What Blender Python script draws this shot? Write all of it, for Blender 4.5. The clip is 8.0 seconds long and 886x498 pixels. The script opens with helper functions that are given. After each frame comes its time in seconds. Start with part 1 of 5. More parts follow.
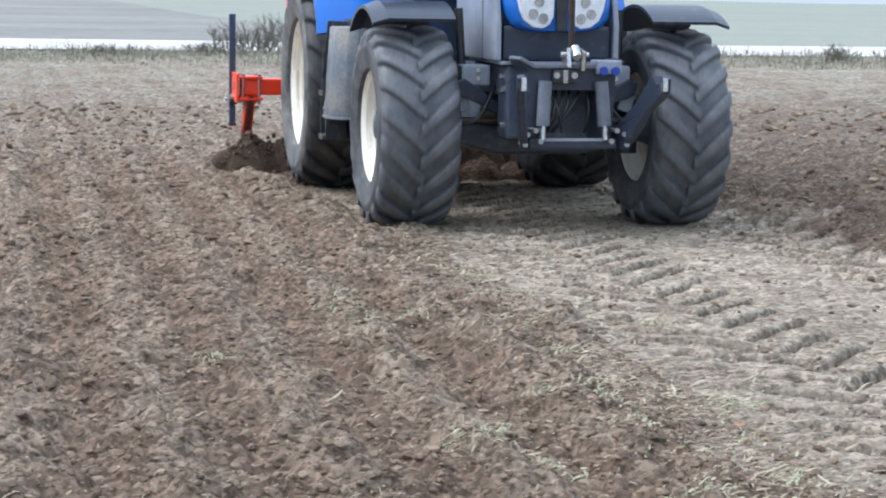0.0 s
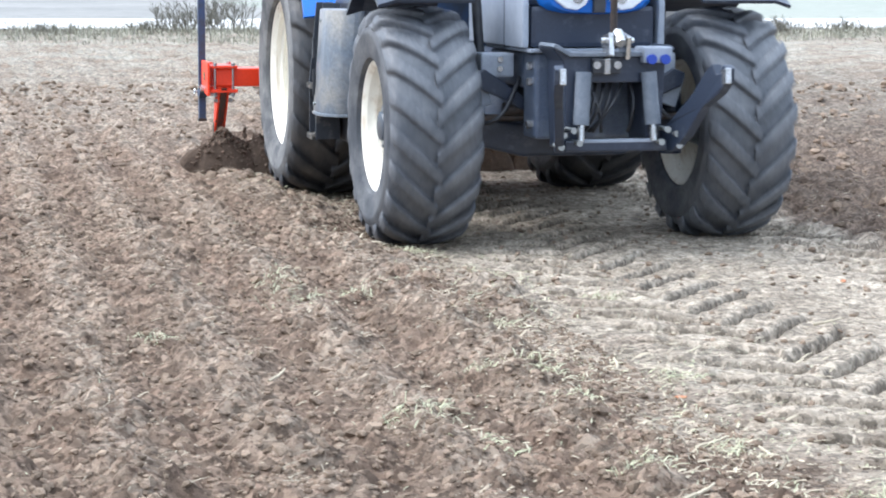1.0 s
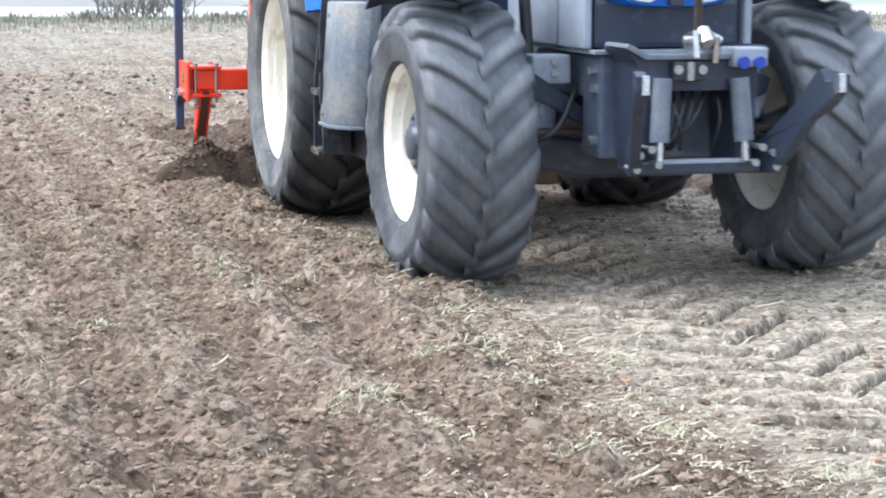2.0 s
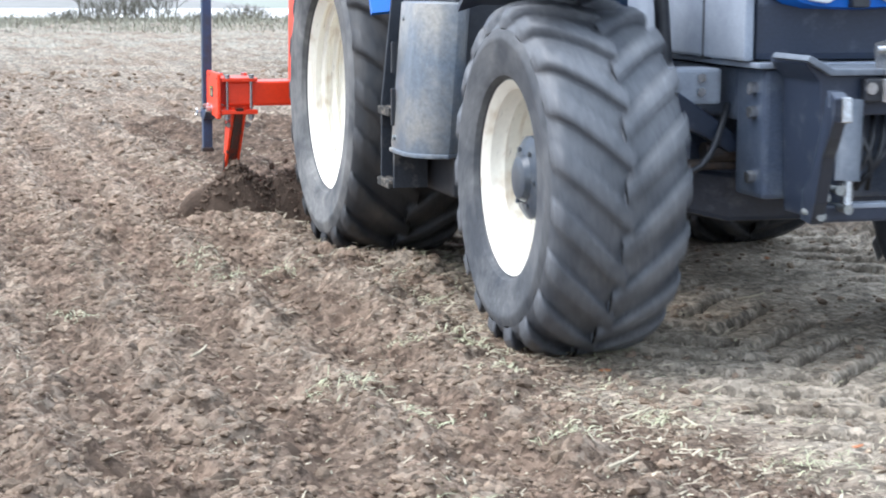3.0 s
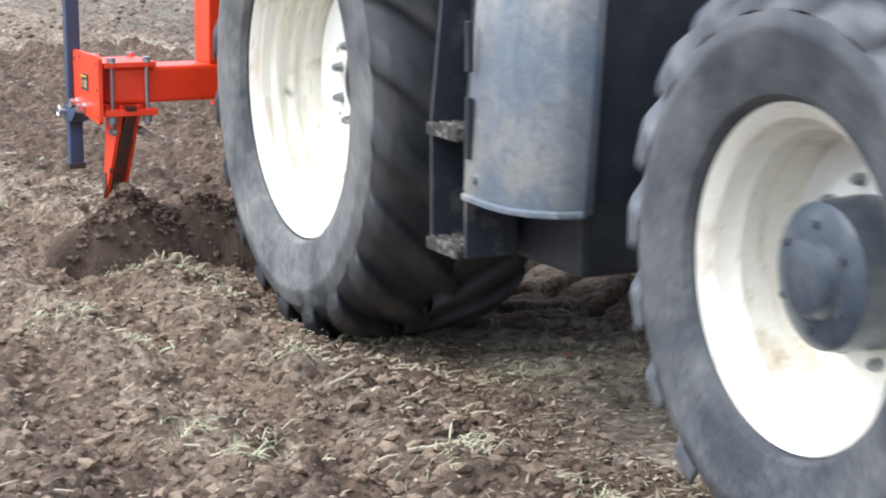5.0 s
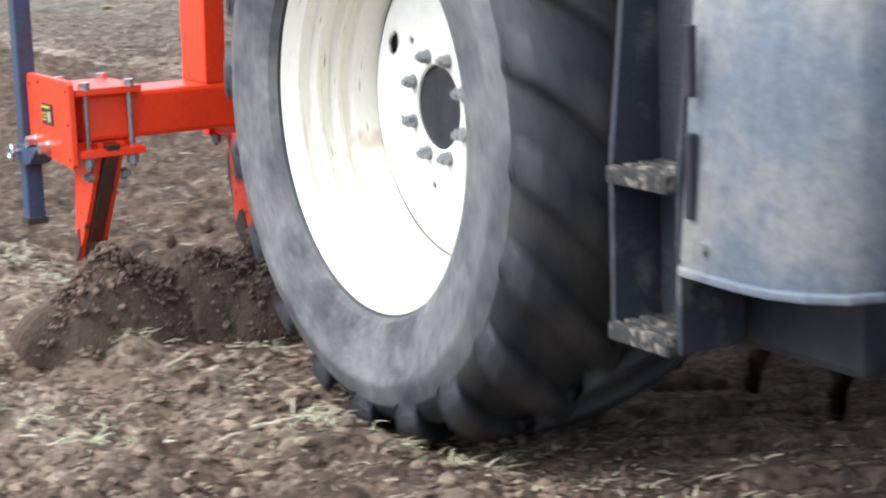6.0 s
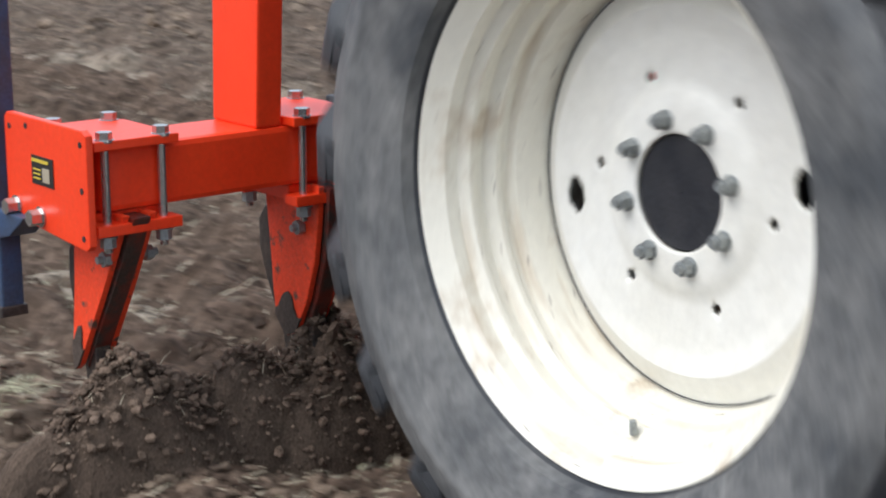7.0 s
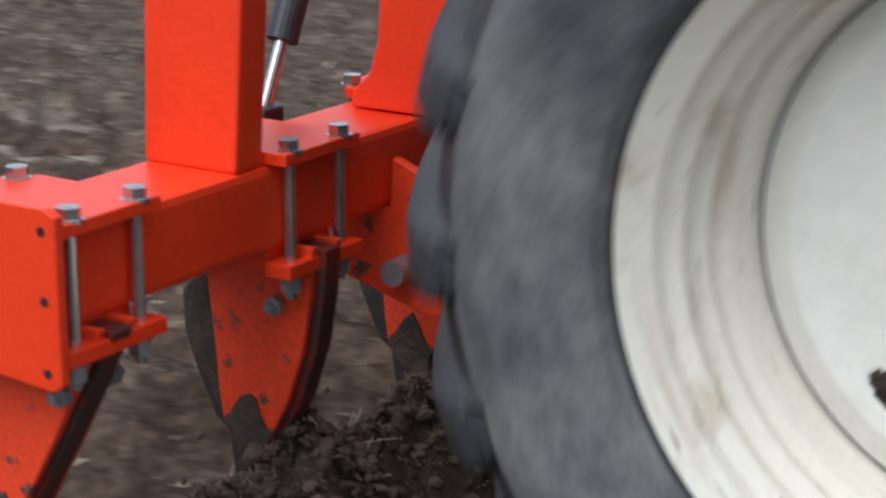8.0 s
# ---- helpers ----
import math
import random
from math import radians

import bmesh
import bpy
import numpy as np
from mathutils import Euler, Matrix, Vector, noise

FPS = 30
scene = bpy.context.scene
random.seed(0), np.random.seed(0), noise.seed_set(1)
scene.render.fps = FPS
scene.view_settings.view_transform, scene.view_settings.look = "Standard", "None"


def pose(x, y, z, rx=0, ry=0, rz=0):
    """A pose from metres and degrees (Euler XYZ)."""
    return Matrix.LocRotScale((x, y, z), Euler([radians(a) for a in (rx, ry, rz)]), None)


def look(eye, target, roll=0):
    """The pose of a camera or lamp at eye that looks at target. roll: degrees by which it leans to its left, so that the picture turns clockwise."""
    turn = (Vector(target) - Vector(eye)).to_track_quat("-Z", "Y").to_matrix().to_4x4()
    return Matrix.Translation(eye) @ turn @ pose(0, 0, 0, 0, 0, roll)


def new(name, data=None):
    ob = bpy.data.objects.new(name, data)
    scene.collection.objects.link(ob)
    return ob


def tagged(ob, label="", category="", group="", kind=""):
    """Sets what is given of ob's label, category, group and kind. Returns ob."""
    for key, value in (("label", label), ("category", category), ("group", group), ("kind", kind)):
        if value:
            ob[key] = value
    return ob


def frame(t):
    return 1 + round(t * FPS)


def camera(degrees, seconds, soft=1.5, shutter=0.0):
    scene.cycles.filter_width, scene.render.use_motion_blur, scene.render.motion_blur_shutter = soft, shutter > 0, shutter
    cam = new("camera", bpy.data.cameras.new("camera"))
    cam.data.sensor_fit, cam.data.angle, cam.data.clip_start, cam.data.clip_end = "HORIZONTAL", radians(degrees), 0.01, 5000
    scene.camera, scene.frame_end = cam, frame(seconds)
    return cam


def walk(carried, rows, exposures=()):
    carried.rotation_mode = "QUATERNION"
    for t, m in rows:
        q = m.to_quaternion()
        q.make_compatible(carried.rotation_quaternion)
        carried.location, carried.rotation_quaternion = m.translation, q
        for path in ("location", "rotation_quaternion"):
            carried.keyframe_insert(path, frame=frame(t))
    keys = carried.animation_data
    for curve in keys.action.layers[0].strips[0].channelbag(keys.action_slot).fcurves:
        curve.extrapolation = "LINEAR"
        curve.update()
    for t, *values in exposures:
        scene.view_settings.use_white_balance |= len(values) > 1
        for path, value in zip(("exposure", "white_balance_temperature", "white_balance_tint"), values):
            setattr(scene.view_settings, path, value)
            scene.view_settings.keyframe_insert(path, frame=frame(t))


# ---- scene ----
cam = camera(25.7, 8.0, soft=1.9, shutter=0.55)
PATH = [
    (0, (-3.613, 0.015, 1.584, -12.67, -7.43, -0.89)),
    (0.5, (-3.605, 0.007, 1.575, -13.68, -7.28, -0.91)),
    (1, (-3.589, 0.010, 1.587, -14.24, -8.13, -0.36)),
    (1.5, (-3.566, 0.006, 1.567, -15.01, -8.25, -0.02)),
    (1.7, (-3.583, 0.011, 1.583, -15.62, -8.53, -0.02)),
    (2.8, (-3.569, 0.049, 1.508, -16.12, -8.27, -0.50)),
    (3, (-3.563, 0.045, 1.512, -16.41, -8.35, -0.39)),
    (3.5, (-3.568, -0.028, 1.520, -18.50, -8.89, 0.17)),
    (4, (-3.555, 0.021, 1.518, -23.11, -9.92, 0.22)),
    (4.5, (-3.580, -0.029, 1.521, -23.87, -10.21, 0.56)),
    (4.7, (-3.585, -0.042, 1.519, -24.24, -10.36, 0.18)),
    (5.8, (-3.577, 0.011, 1.502, -28.23, -11.18, 1.73)),
    (6, (-3.576, 0.017, 1.485, -29.97, -11.30, 2.01)),
    (6.5, (-3.581, 0.003, 1.521, -34.05, -11.53, 0.22)),
    (7, (-3.595, -0.045, 1.575, -38.62, -13.18, 0.15)),
    (7.5, (-3.573, -0.029, 1.553, -47.74, -14.36, 0.17)),
    (8, (-3.534, -0.022, 1.553, -58.17, -15.84, -0.39)),
]
DRIVE = [(0, 15.899), (0.5, 14.907), (1, 13.893), (1.5, 12.883), (1.7, 12.501), (2.8, 10.348), (3, 9.955), (3.5, 8.970), (4, 7.985), (4.5, 7.011), (4.7, 6.645), (5.8, 4.730), (6, 4.367), (6.5, 3.409), (7, 2.427), (7.5, 1.504), (8, 0.598)]
EXPOSURES = [(0, 0.14, 6050, 10), (0.5, 0.54, 6050, 10), (1.5, 0.76, 6050, 10), (3.5, 0.70, 6100, 10), (4.5, 0.55, 6200, 10), (6.0, 0.66, 6250, 10), (6.5, 0.50, 6350, 10), (7.0, -0.08, 6350, 10), (7.5, -0.48, 6250, 10), (8.0, -0.45, 6250, 10)]
SKY_WHITE, SUN_POWER = 12.5, 2.3
walk(cam, [(t, pose(x, y, z, 90 + pitch, 0, yaw) @ pose(0, 0, 0, 0, 0, -roll)) for t, (x, y, z, yaw, pitch, roll) in PATH],
     exposures=EXPOSURES)

# ---- daylight: a white, overcast sky ----
world = bpy.data.worlds.new("overcast_sky")
scene.world = world
world.use_nodes = True
wn, wl = world.node_tree.nodes, world.node_tree.links
sky = wn.new("ShaderNodeTexSky")
sky.sky_type, sky.sun_disc = "NISHITA", False
sky.sun_elevation, sky.sun_rotation = radians(50), radians(282)
sky.air_density, sky.dust_density, sky.ozone_density = 1.0, 6.0, 1.0
cloud = wn.new("ShaderNodeMix")
cloud.data_type = "RGBA"
cloud.inputs["Factor"].default_value = 0.8
# an overcast sky is about three times as bright overhead as at the horizon
up = wn.new("ShaderNodeSeparateXYZ")
wl.new(wn.new("ShaderNodeTexCoord").outputs["Generated"], up.inputs[0])
rise = wn.new("ShaderNodeMapRange")
for slot, value in zip(rise.inputs[1:5], (0.0, 1.0, 0.62, 1.25)):
    slot.default_value = value
wl.new(up.outputs[2], rise.inputs[0])
veil = wn.new("ShaderNodeVectorMath")
veil.operation = "SCALE"
veil.inputs[0].default_value = (SKY_WHITE * 0.86, SKY_WHITE * 0.98, SKY_WHITE * 1.14)
wl.new(rise.outputs[0], veil.inputs["Scale"])
wl.new(veil.outputs[0], cloud.inputs["B"])
wl.new(sky.outputs[0], cloud.inputs["A"])
back = wn["Background"]
back.inputs["Strength"].default_value = 0.12
wl.new(cloud.outputs["Result"], back.inputs["Color"])
sun = new("sun", bpy.data.lights.new("sun", "SUN"))
sun.data.energy, sun.data.angle, sun.data.color = SUN_POWER, radians(45), (1, 0.97, 0.94)
# the brightest part of the sky is high up on the tractor's right
sun.matrix_world = look((-6.4, 2.6, 7.9), (0, 1.2, 0))


# ---- materials ----
def material(name, colour, rough=0.6, metal=0.0, second=None, scale=8.0, contrast=(0.35, 0.65), fine=0.0, fine_scale=120.0,
             bump=0.0, bump_scale=60.0, spec=0.5, island=0.0):
    """A surface of one colour that changes to a second one in soft patches, with fine grain and relief."""
    mat = bpy.data.materials.new(name)
    mat.use_nodes = True
    n, l = mat.node_tree.nodes, mat.node_tree.links
    shader = n["Principled BSDF"]
    shader.inputs["Roughness"].default_value, shader.inputs["Metallic"].default_value = rough, metal
    shader.inputs["Specular IOR Level"].default_value = spec
    where = n.new("ShaderNodeTexCoord").outputs["Object"]

    def grain(size, detail=6.0):
        tex = n.new("ShaderNodeTexNoise")
        tex.inputs["Scale"].default_value, tex.inputs["Detail"].default_value = size, detail
        tex.inputs["Roughness"].default_value = 0.65
        l.new(where, tex.inputs["Vector"])
        return tex.outputs["Fac"]

    def mix(fac, a, b, kind="MIX"):
        m = n.new("ShaderNodeMix")
        m.data_type, m.blend_type = "RGBA", kind
        for slot, value in ((m.inputs["Factor"], fac), (m.inputs["A"], a), (m.inputs["B"], b)):
            if isinstance(value, (int, float)):
                slot.default_value = value
            elif isinstance(value, tuple):
                slot.default_value = (*value, 1)
            else:
                l.new(value, slot)
        return m.outputs["Result"]

    def ramp(value, lo, hi, a=0.0, b=1.0):
        r = n.new("ShaderNodeMapRange")
        for i, v in enumerate((lo, hi, a, b)):
            r.inputs[i + 1].default_value = v
        l.new(value, r.inputs[0])
        return r.outputs[0]

    out = colour
    if second:
        out = mix(ramp(grain(scale), *contrast), out, second)
    if fine:
        shade = ramp(grain(fine_scale, 4), 0.3, 0.7, 1 - fine, 1 + fine)
        grey = n.new("ShaderNodeCombineColor")
        for i in range(3):
            l.new(shade, grey.inputs[i])
        out = mix(1.0, out, grey.outputs[0], "MULTIPLY")
    if island:
        geo = n.new("ShaderNodeNewGeometry")
        grey = n.new("ShaderNodeCombineColor")
        for i in range(3):
            l.new(ramp(geo.outputs["Random Per Island"], 0, 1, 1 - island, 1 + island), grey.inputs[i])
        out = mix(1.0, out, grey.outputs[0], "MULTIPLY")
    if isinstance(out, tuple):
        shader.inputs["Base Color"].default_value = (*out, 1)
    else:
        l.new(out, shader.inputs["Base Color"])
    if bump:
        b = n.new("ShaderNodeBump")
        b.inputs["Strength"].default_value, b.inputs["Distance"].default_value = bump, 0.02
        l.new(grain(bump_scale), b.inputs["Height"])
        l.new(b.outputs[0], shader.inputs["Normal"])
    return mat


M = {
    "rubber": material("tyre_rubber", (0.072, 0.079, 0.091), 0.46, second=(0.160, 0.166, 0.176), scale=4, contrast=(0.4, 0.7), fine=0.3, fine_scale=60, bump=0.25, bump_scale=40),
    "sidewall": material("dusty_sidewall", (0.058, 0.062, 0.068), 0.75, second=(0.205, 0.202, 0.194), scale=4.5, contrast=(0.36, 0.68), fine=0.25, fine_scale=45, bump=0.2, bump_scale=30),
    # rear tread: soiled rubber, darkened to carry the shade under fender and cab
    "shaded_rubber": material("shaded_soiled_rubber", (0.034, 0.036, 0.040), 0.55, second=(0.090, 0.082, 0.074), scale=5, contrast=(0.45, 0.72), fine=0.3, fine_scale=60, bump=0.25, bump_scale=40),
    "front_sidewall": material("dark_sidewall", (0.042, 0.047, 0.056), 0.7, second=(0.135, 0.137, 0.140), scale=5, contrast=(0.38, 0.70), fine=0.25, fine_scale=45, bump=0.2, bump_scale=30),
    "cream": material("cream_rim_paint", (0.86, 0.85, 0.80), 0.36, second=(0.82, 0.80, 0.73), scale=3, fine=0.05, fine_scale=30),
    "rim_inside": material("muddy_rim_barrel", (0.82, 0.785, 0.68), 0.42, second=(0.47, 0.36, 0.24), scale=5.5, contrast=(0.57, 0.74), fine=0.05, fine_scale=60),
    "hub_black": material("black_hub", (0.012, 0.014, 0.02), 0.45, second=(0.03, 0.03, 0.035), scale=14, fine=0.3),
    "hub_grey": material("slate_hub_cover", (0.045, 0.058, 0.078), 0.3, second=(0.11, 0.12, 0.13), scale=12, contrast=(0.45, 0.75), fine=0.2),
    "nut": material("galvanised_nut", (0.33, 0.35, 0.35), 0.45, 0.6, fine=0.2),
    "chrome": material("zinc_bolt", (0.62, 0.63, 0.64), 0.25, 0.9, second=(0.45, 0.45, 0.44), scale=40, fine=0.1),
    "steel_dark": material("dark_worn_steel", (0.05, 0.045, 0.045), 0.5, 0.5, second=(0.10, 0.075, 0.06), scale=18, fine=0.3, bump=0.2),
    "red": material("orange_red_paint", (0.95, 0.058, 0.012), 0.36, second=(0.90, 0.048, 0.010), scale=5, fine=0.06, fine_scale=70, bump=0.04, bump_scale=25),
    "red_worn": material("muddy_orange_red_paint", (0.86, 0.062, 0.016), 0.45, second=(0.10, 0.06, 0.045), scale=16, contrast=(0.60, 0.66), fine=0.15, bump=0.15),
    "shin": material("dark_brown_red_paint", (0.16, 0.022, 0.012), 0.5, second=(0.05, 0.032, 0.026), scale=14, contrast=(0.45, 0.6), fine=0.2, bump=0.2),
    "navy": material("navy_paint", (0.040, 0.078, 0.165), 0.45, second=(0.045, 0.055, 0.075), scale=9, fine=0.2),
    "arm": material("worn_black_arm_paint", (0.026, 0.035, 0.057), 0.32, second=(0.084, 0.098, 0.121), scale=10, contrast=(0.55, 0.75), fine=0.2),
    "blue": material("bright_blue_paint", (0.015, 0.155, 0.60), 0.22, second=(0.02, 0.15, 0.55), scale=4, fine=0.04),
    "frame": material("blue_black_casting", (0.072, 0.093, 0.138), 0.36, second=(0.160, 0.184, 0.220), scale=7, contrast=(0.45, 0.75), fine=0.25, bump=0.2),
    "panel": material("grey_engine_panel", (0.30, 0.335, 0.39), 0.38, second=(0.19, 0.22, 0.27), scale=4, contrast=(0.4, 0.7), fine=0.1),
    "tank": material("grey_blue_plastic", (0.150, 0.176, 0.208), 0.33, second=(0.35, 0.325, 0.28), scale=3.5, contrast=(0.40, 0.74), fine=0.2, fine_scale=45),
    "plastic": material("black_plastic", (0.018, 0.02, 0.026), 0.45, second=(0.04, 0.042, 0.046), scale=9, fine=0.2),
    "cylinder": material("grey_blue_cylinder_paint", (0.16, 0.18, 0.21), 0.35, second=(0.10, 0.12, 0.15), scale=12, fine=0.1),
    "coupler": material("blue_coupler_cap", (0.02, 0.055, 0.34), 0.4),
    "lamp": material("headlamp_lens", (0.85, 0.87, 0.9), 0.15, second=(0.7, 0.72, 0.74), scale=25, fine=0.1),
    "glass": material("tinted_cab_glass", (0.02, 0.025, 0.028), 0.05),
    "mud": material("dried_mud", (0.04, 0.038, 0.035), 0.95, second=(0.22, 0.19, 0.155), scale=26, contrast=(0.52, 0.60), fine=0.3, bump=0.5),
    "wet_mud": material("damp_mud", (0.045, 0.030, 0.022), 0.75, second=(0.085, 0.058, 0.043), scale=25, fine=0.35, fine_scale=120, bump=0.5, bump_scale=90),
    "step": material("mud_splashed_black_steel", (0.030, 0.035, 0.045), 0.45, second=(0.17, 0.16, 0.145), scale=7, contrast=(0.54, 0.74), fine=0.3, bump=0.3),
    "sticker": material("black_sticker", (0.02, 0.02, 0.02), 0.4),
    "yellow": material("yellow_print", (0.65, 0.48, 0.05), 0.5),
    "clod": material("brown_soil_clod", (0.262, 0.199, 0.145), 0.95, second=(0.165, 0.119, 0.086), scale=6, fine=0.35, fine_scale=160, bump=0.4, bump_scale=120, spec=0.15, island=0.35),
    "dark_clod": material("fresh_dark_soil", (0.175, 0.125, 0.092), 0.95, second=(0.102, 0.071, 0.052), scale=7, fine=0.35, fine_scale=150, bump=0.5, bump_scale=90, spec=0.2, island=0.4),
    "straw": material("bleached_straw", (0.40, 0.345, 0.25), 0.8, second=(0.27, 0.225, 0.16), scale=3, island=0.45),
    "grass": material("pale_green_weed", (0.37, 0.385, 0.225), 0.7, second=(0.47, 0.435, 0.31), scale=5, island=0.4),
    "dry_weed": material("dry_olive_weed", (0.29, 0.28, 0.21), 0.9, second=(0.21, 0.205, 0.16), scale=0.6, island=0.35),
    "bush": material("bare_grey_twigs", (0.15, 0.14, 0.12), 0.9, second=(0.19, 0.18, 0.14), scale=2, island=0.3),
    "print_soil": material("shaded_damp_soil", (0.135, 0.106, 0.081), 0.9, second=(0.205, 0.166, 0.130), scale=9, fine=0.3, fine_scale=90, bump=0.4, bump_scale=70, spec=0.2),
    "road": material("pale_gravel", (0.62, 0.61, 0.585), 0.95, second=(0.5, 0.49, 0.465), scale=0.4, fine=0.1, fine_scale=4),
}


def ground_material(name, tilled_everywhere=False):
    """Brown tilled soil; between two wavering lines, a paler unbroken crust strewn with residue."""
    mat = bpy.data.materials.new(name)
    mat.use_nodes = True
    n, l = mat.node_tree.nodes, mat.node_tree.links
    shader = n["Principled BSDF"]
    shader.inputs["Roughness"].default_value = 0.97
    shader.inputs["Specular IOR Level"].default_value = 0.12
    where = n.new("ShaderNodeNewGeometry").outputs["Position"]

    def grain(size, detail=6.0, rough=0.65):
        tex = n.new("ShaderNodeTexNoise")
        tex.inputs["Scale"].default_value, tex.inputs["Detail"].default_value = size, detail
        tex.inputs["Roughness"].default_value = rough
        l.new(where, tex.inputs["Vector"])
        return tex.outputs["Fac"]

    def ramp(value, lo, hi, a=0.0, b=1.0):
        r = n.new("ShaderNodeMapRange")
        for i, v in enumerate((lo, hi, a, b)):
            r.inputs[i + 1].default_value = v
        l.new(value, r.inputs[0])
        return r.outputs[0]

    def mix(fac, a, b, kind="MIX"):
        m = n.new("ShaderNodeMix")
        m.data_type, m.blend_type = "RGBA", kind
        for slot, value in ((m.inputs["Factor"], fac), (m.inputs["A"], a), (m.inputs["B"], b)):
            if isinstance(value, (int, float)):
                slot.default_value = value
            elif isinstance(value, tuple):
                slot.default_value = (*value, 1)
            else:
                l.new(value, slot)
        return m.outputs["Result"]

    def math_node(op, a, b):
        m = n.new("ShaderNodeMath")
        m.operation = op
        for slot, value in zip(m.inputs, (a, b)):
            if isinstance(value, (int, float)):
                slot.default_value = value
            else:
                l.new(value, slot)
        return m.outputs[0]

    soil = mix(ramp(grain(1.1), 0.40, 0.62), (0.270, 0.202, 0.150), (0.188, 0.133, 0.097))
    soil = mix(ramp(grain(9), 0.52, 0.66, 0, 0.65), soil, (0.345, 0.273, 0.207))
    soil = mix(ramp(grain(34, 3), 0.52, 0.64, 0, 0.85), soil, (0.085, 0.057, 0.043))
    # rows that the tines of earlier passes left: bare brown lanes between lanes of grey crumbs and litter
    lane = n.new("ShaderNodeSeparateXYZ")
    l.new(where, lane.inputs[0])
    across = math_node("ADD", lane.outputs[0], ramp(grain(0.9, 3), 0.3, 0.7, -0.10, 0.10))
    wave = math_node("COSINE", math_node("MULTIPLY", math_node("ADD", across, 1.527), 2 * math.pi / 0.515), 0)
    soil = mix(math_node("MULTIPLY", ramp(wave, 0.0, 0.8, 0, 0.7), ramp(grain(26, 4), 0.46, 0.56)), soil, (0.318, 0.259, 0.200))
    soil = mix(math_node("MULTIPLY", ramp(wave, 0.1, -0.7, 0, 0.6), ramp(grain(18, 4), 0.40, 0.54)), soil, (0.172, 0.117, 0.084))
    if tilled_everywhere:
        soil = mix(ramp(grain(7), 0.45, 0.6, 0, 0.6), (0.118, 0.082, 0.060), (0.185, 0.132, 0.098))
        soil = mix(ramp(grain(30, 3), 0.55, 0.68, 0, 0.7), soil, (0.045, 0.032, 0.025))
        out = soil
    else:
        crust = mix(ramp(grain(1.6), 0.4, 0.62), (0.400, 0.339, 0.268), (0.326, 0.271, 0.210))
        crust = mix(ramp(grain(14), 0.54, 0.66, 0, 0.7), crust, (0.388, 0.346, 0.279))
        crust = mix(ramp(grain(40, 3), 0.57, 0.68, 0, 0.6), crust, (0.124, 0.098, 0.077))
        xyz = n.new("ShaderNodeSeparateXYZ")
        l.new(where, xyz.inputs[0])
        wander = ramp(grain(1.3), 0.3, 0.7, -0.45, 0.45)
        edge = math_node("ADD", xyz.outputs[0], wander)
        inside = math_node("MULTIPLY", ramp(edge, -1.28, -0.72), ramp(edge, 2.0, 1.6))
        inside = math_node("MULTIPLY", inside, ramp(xyz.outputs[1], 18.2, 17.4))
        fresh = math_node("MULTIPLY", ramp(edge, 1.5, 2.1, 0, 0.75), ramp(xyz.outputs[1], 34, 20))
        soil = mix(fresh, soil, mix(ramp(grain(7), 0.45, 0.6), (0.085, 0.063, 0.049), (0.140, 0.105, 0.082)))
        out = mix(inside, soil, crust)
        # far off, beyond the tilled strips, the soil grows paler and greyer in patches
        far = math_node("MULTIPLY", ramp(xyz.outputs[1], 14, 36, 0, 0.75), ramp(grain(0.9), 0.40, 0.6, 0.25, 1.0))
        out = mix(far, out, (0.326, 0.315, 0.264))
        damp = math_node("ADD", xyz.outputs[1], ramp(grain(0.8), 0.3, 0.7, -0.9, 0.9))
        damp = math_node("MAXIMUM", math_node("MULTIPLY", ramp(damp, 5.4, 4.0, 0, 0.82), ramp(edge, -0.6, -1.2)), ramp(damp, 4.3, 3.5, 0, 0.7))
        out = mix(damp, out, mix(ramp(grain(8), 0.42, 0.62), (0.128, 0.088, 0.064), (0.075, 0.050, 0.037)))
    # every crumb has its own shade of dry or moist earth
    for size, lo, hi in ((15, 0.72, 1.32), (44, 0.58, 1.42)):
        cells = n.new("ShaderNodeTexVoronoi")
        cells.inputs["Scale"].default_value = size
        bent = n.new("ShaderNodeVectorMath")
        bent.operation = "ADD"
        l.new(where, bent.inputs[0])
        wob = n.new("ShaderNodeTexNoise")
        wob.inputs["Scale"].default_value = size * 0.9
        l.new(where, wob.inputs["Vector"])
        small = n.new("ShaderNodeVectorMath")
        small.operation = "SCALE"
        small.inputs["Scale"].default_value = 1.1 / size
        l.new(wob.outputs["Color"], small.inputs[0])
        l.new(small.outputs[0], bent.inputs[1])
        l.new(bent.outputs[0], cells.inputs["Vector"])
        part_colour = n.new("ShaderNodeSeparateColor")
        l.new(cells.outputs["Color"], part_colour.inputs[0])
        shade = ramp(part_colour.outputs[0], 0, 1, lo, hi)
        grey = n.new("ShaderNodeCombineColor")
        for i in range(3):
            l.new(shade, grey.inputs[i])
        out = mix(1.0, out, grey.outputs[0], "MULTIPLY")
    l.new(out, shader.inputs["Base Color"])
    b = n.new("ShaderNodeBump")
    b.inputs["Strength"].default_value, b.inputs["Distance"].default_value = 1.0, 0.020
    l.new(grain(55, 8, 0.75), b.inputs["Height"])
    l.new(b.outputs[0], shader.inputs["Normal"])
    return mat


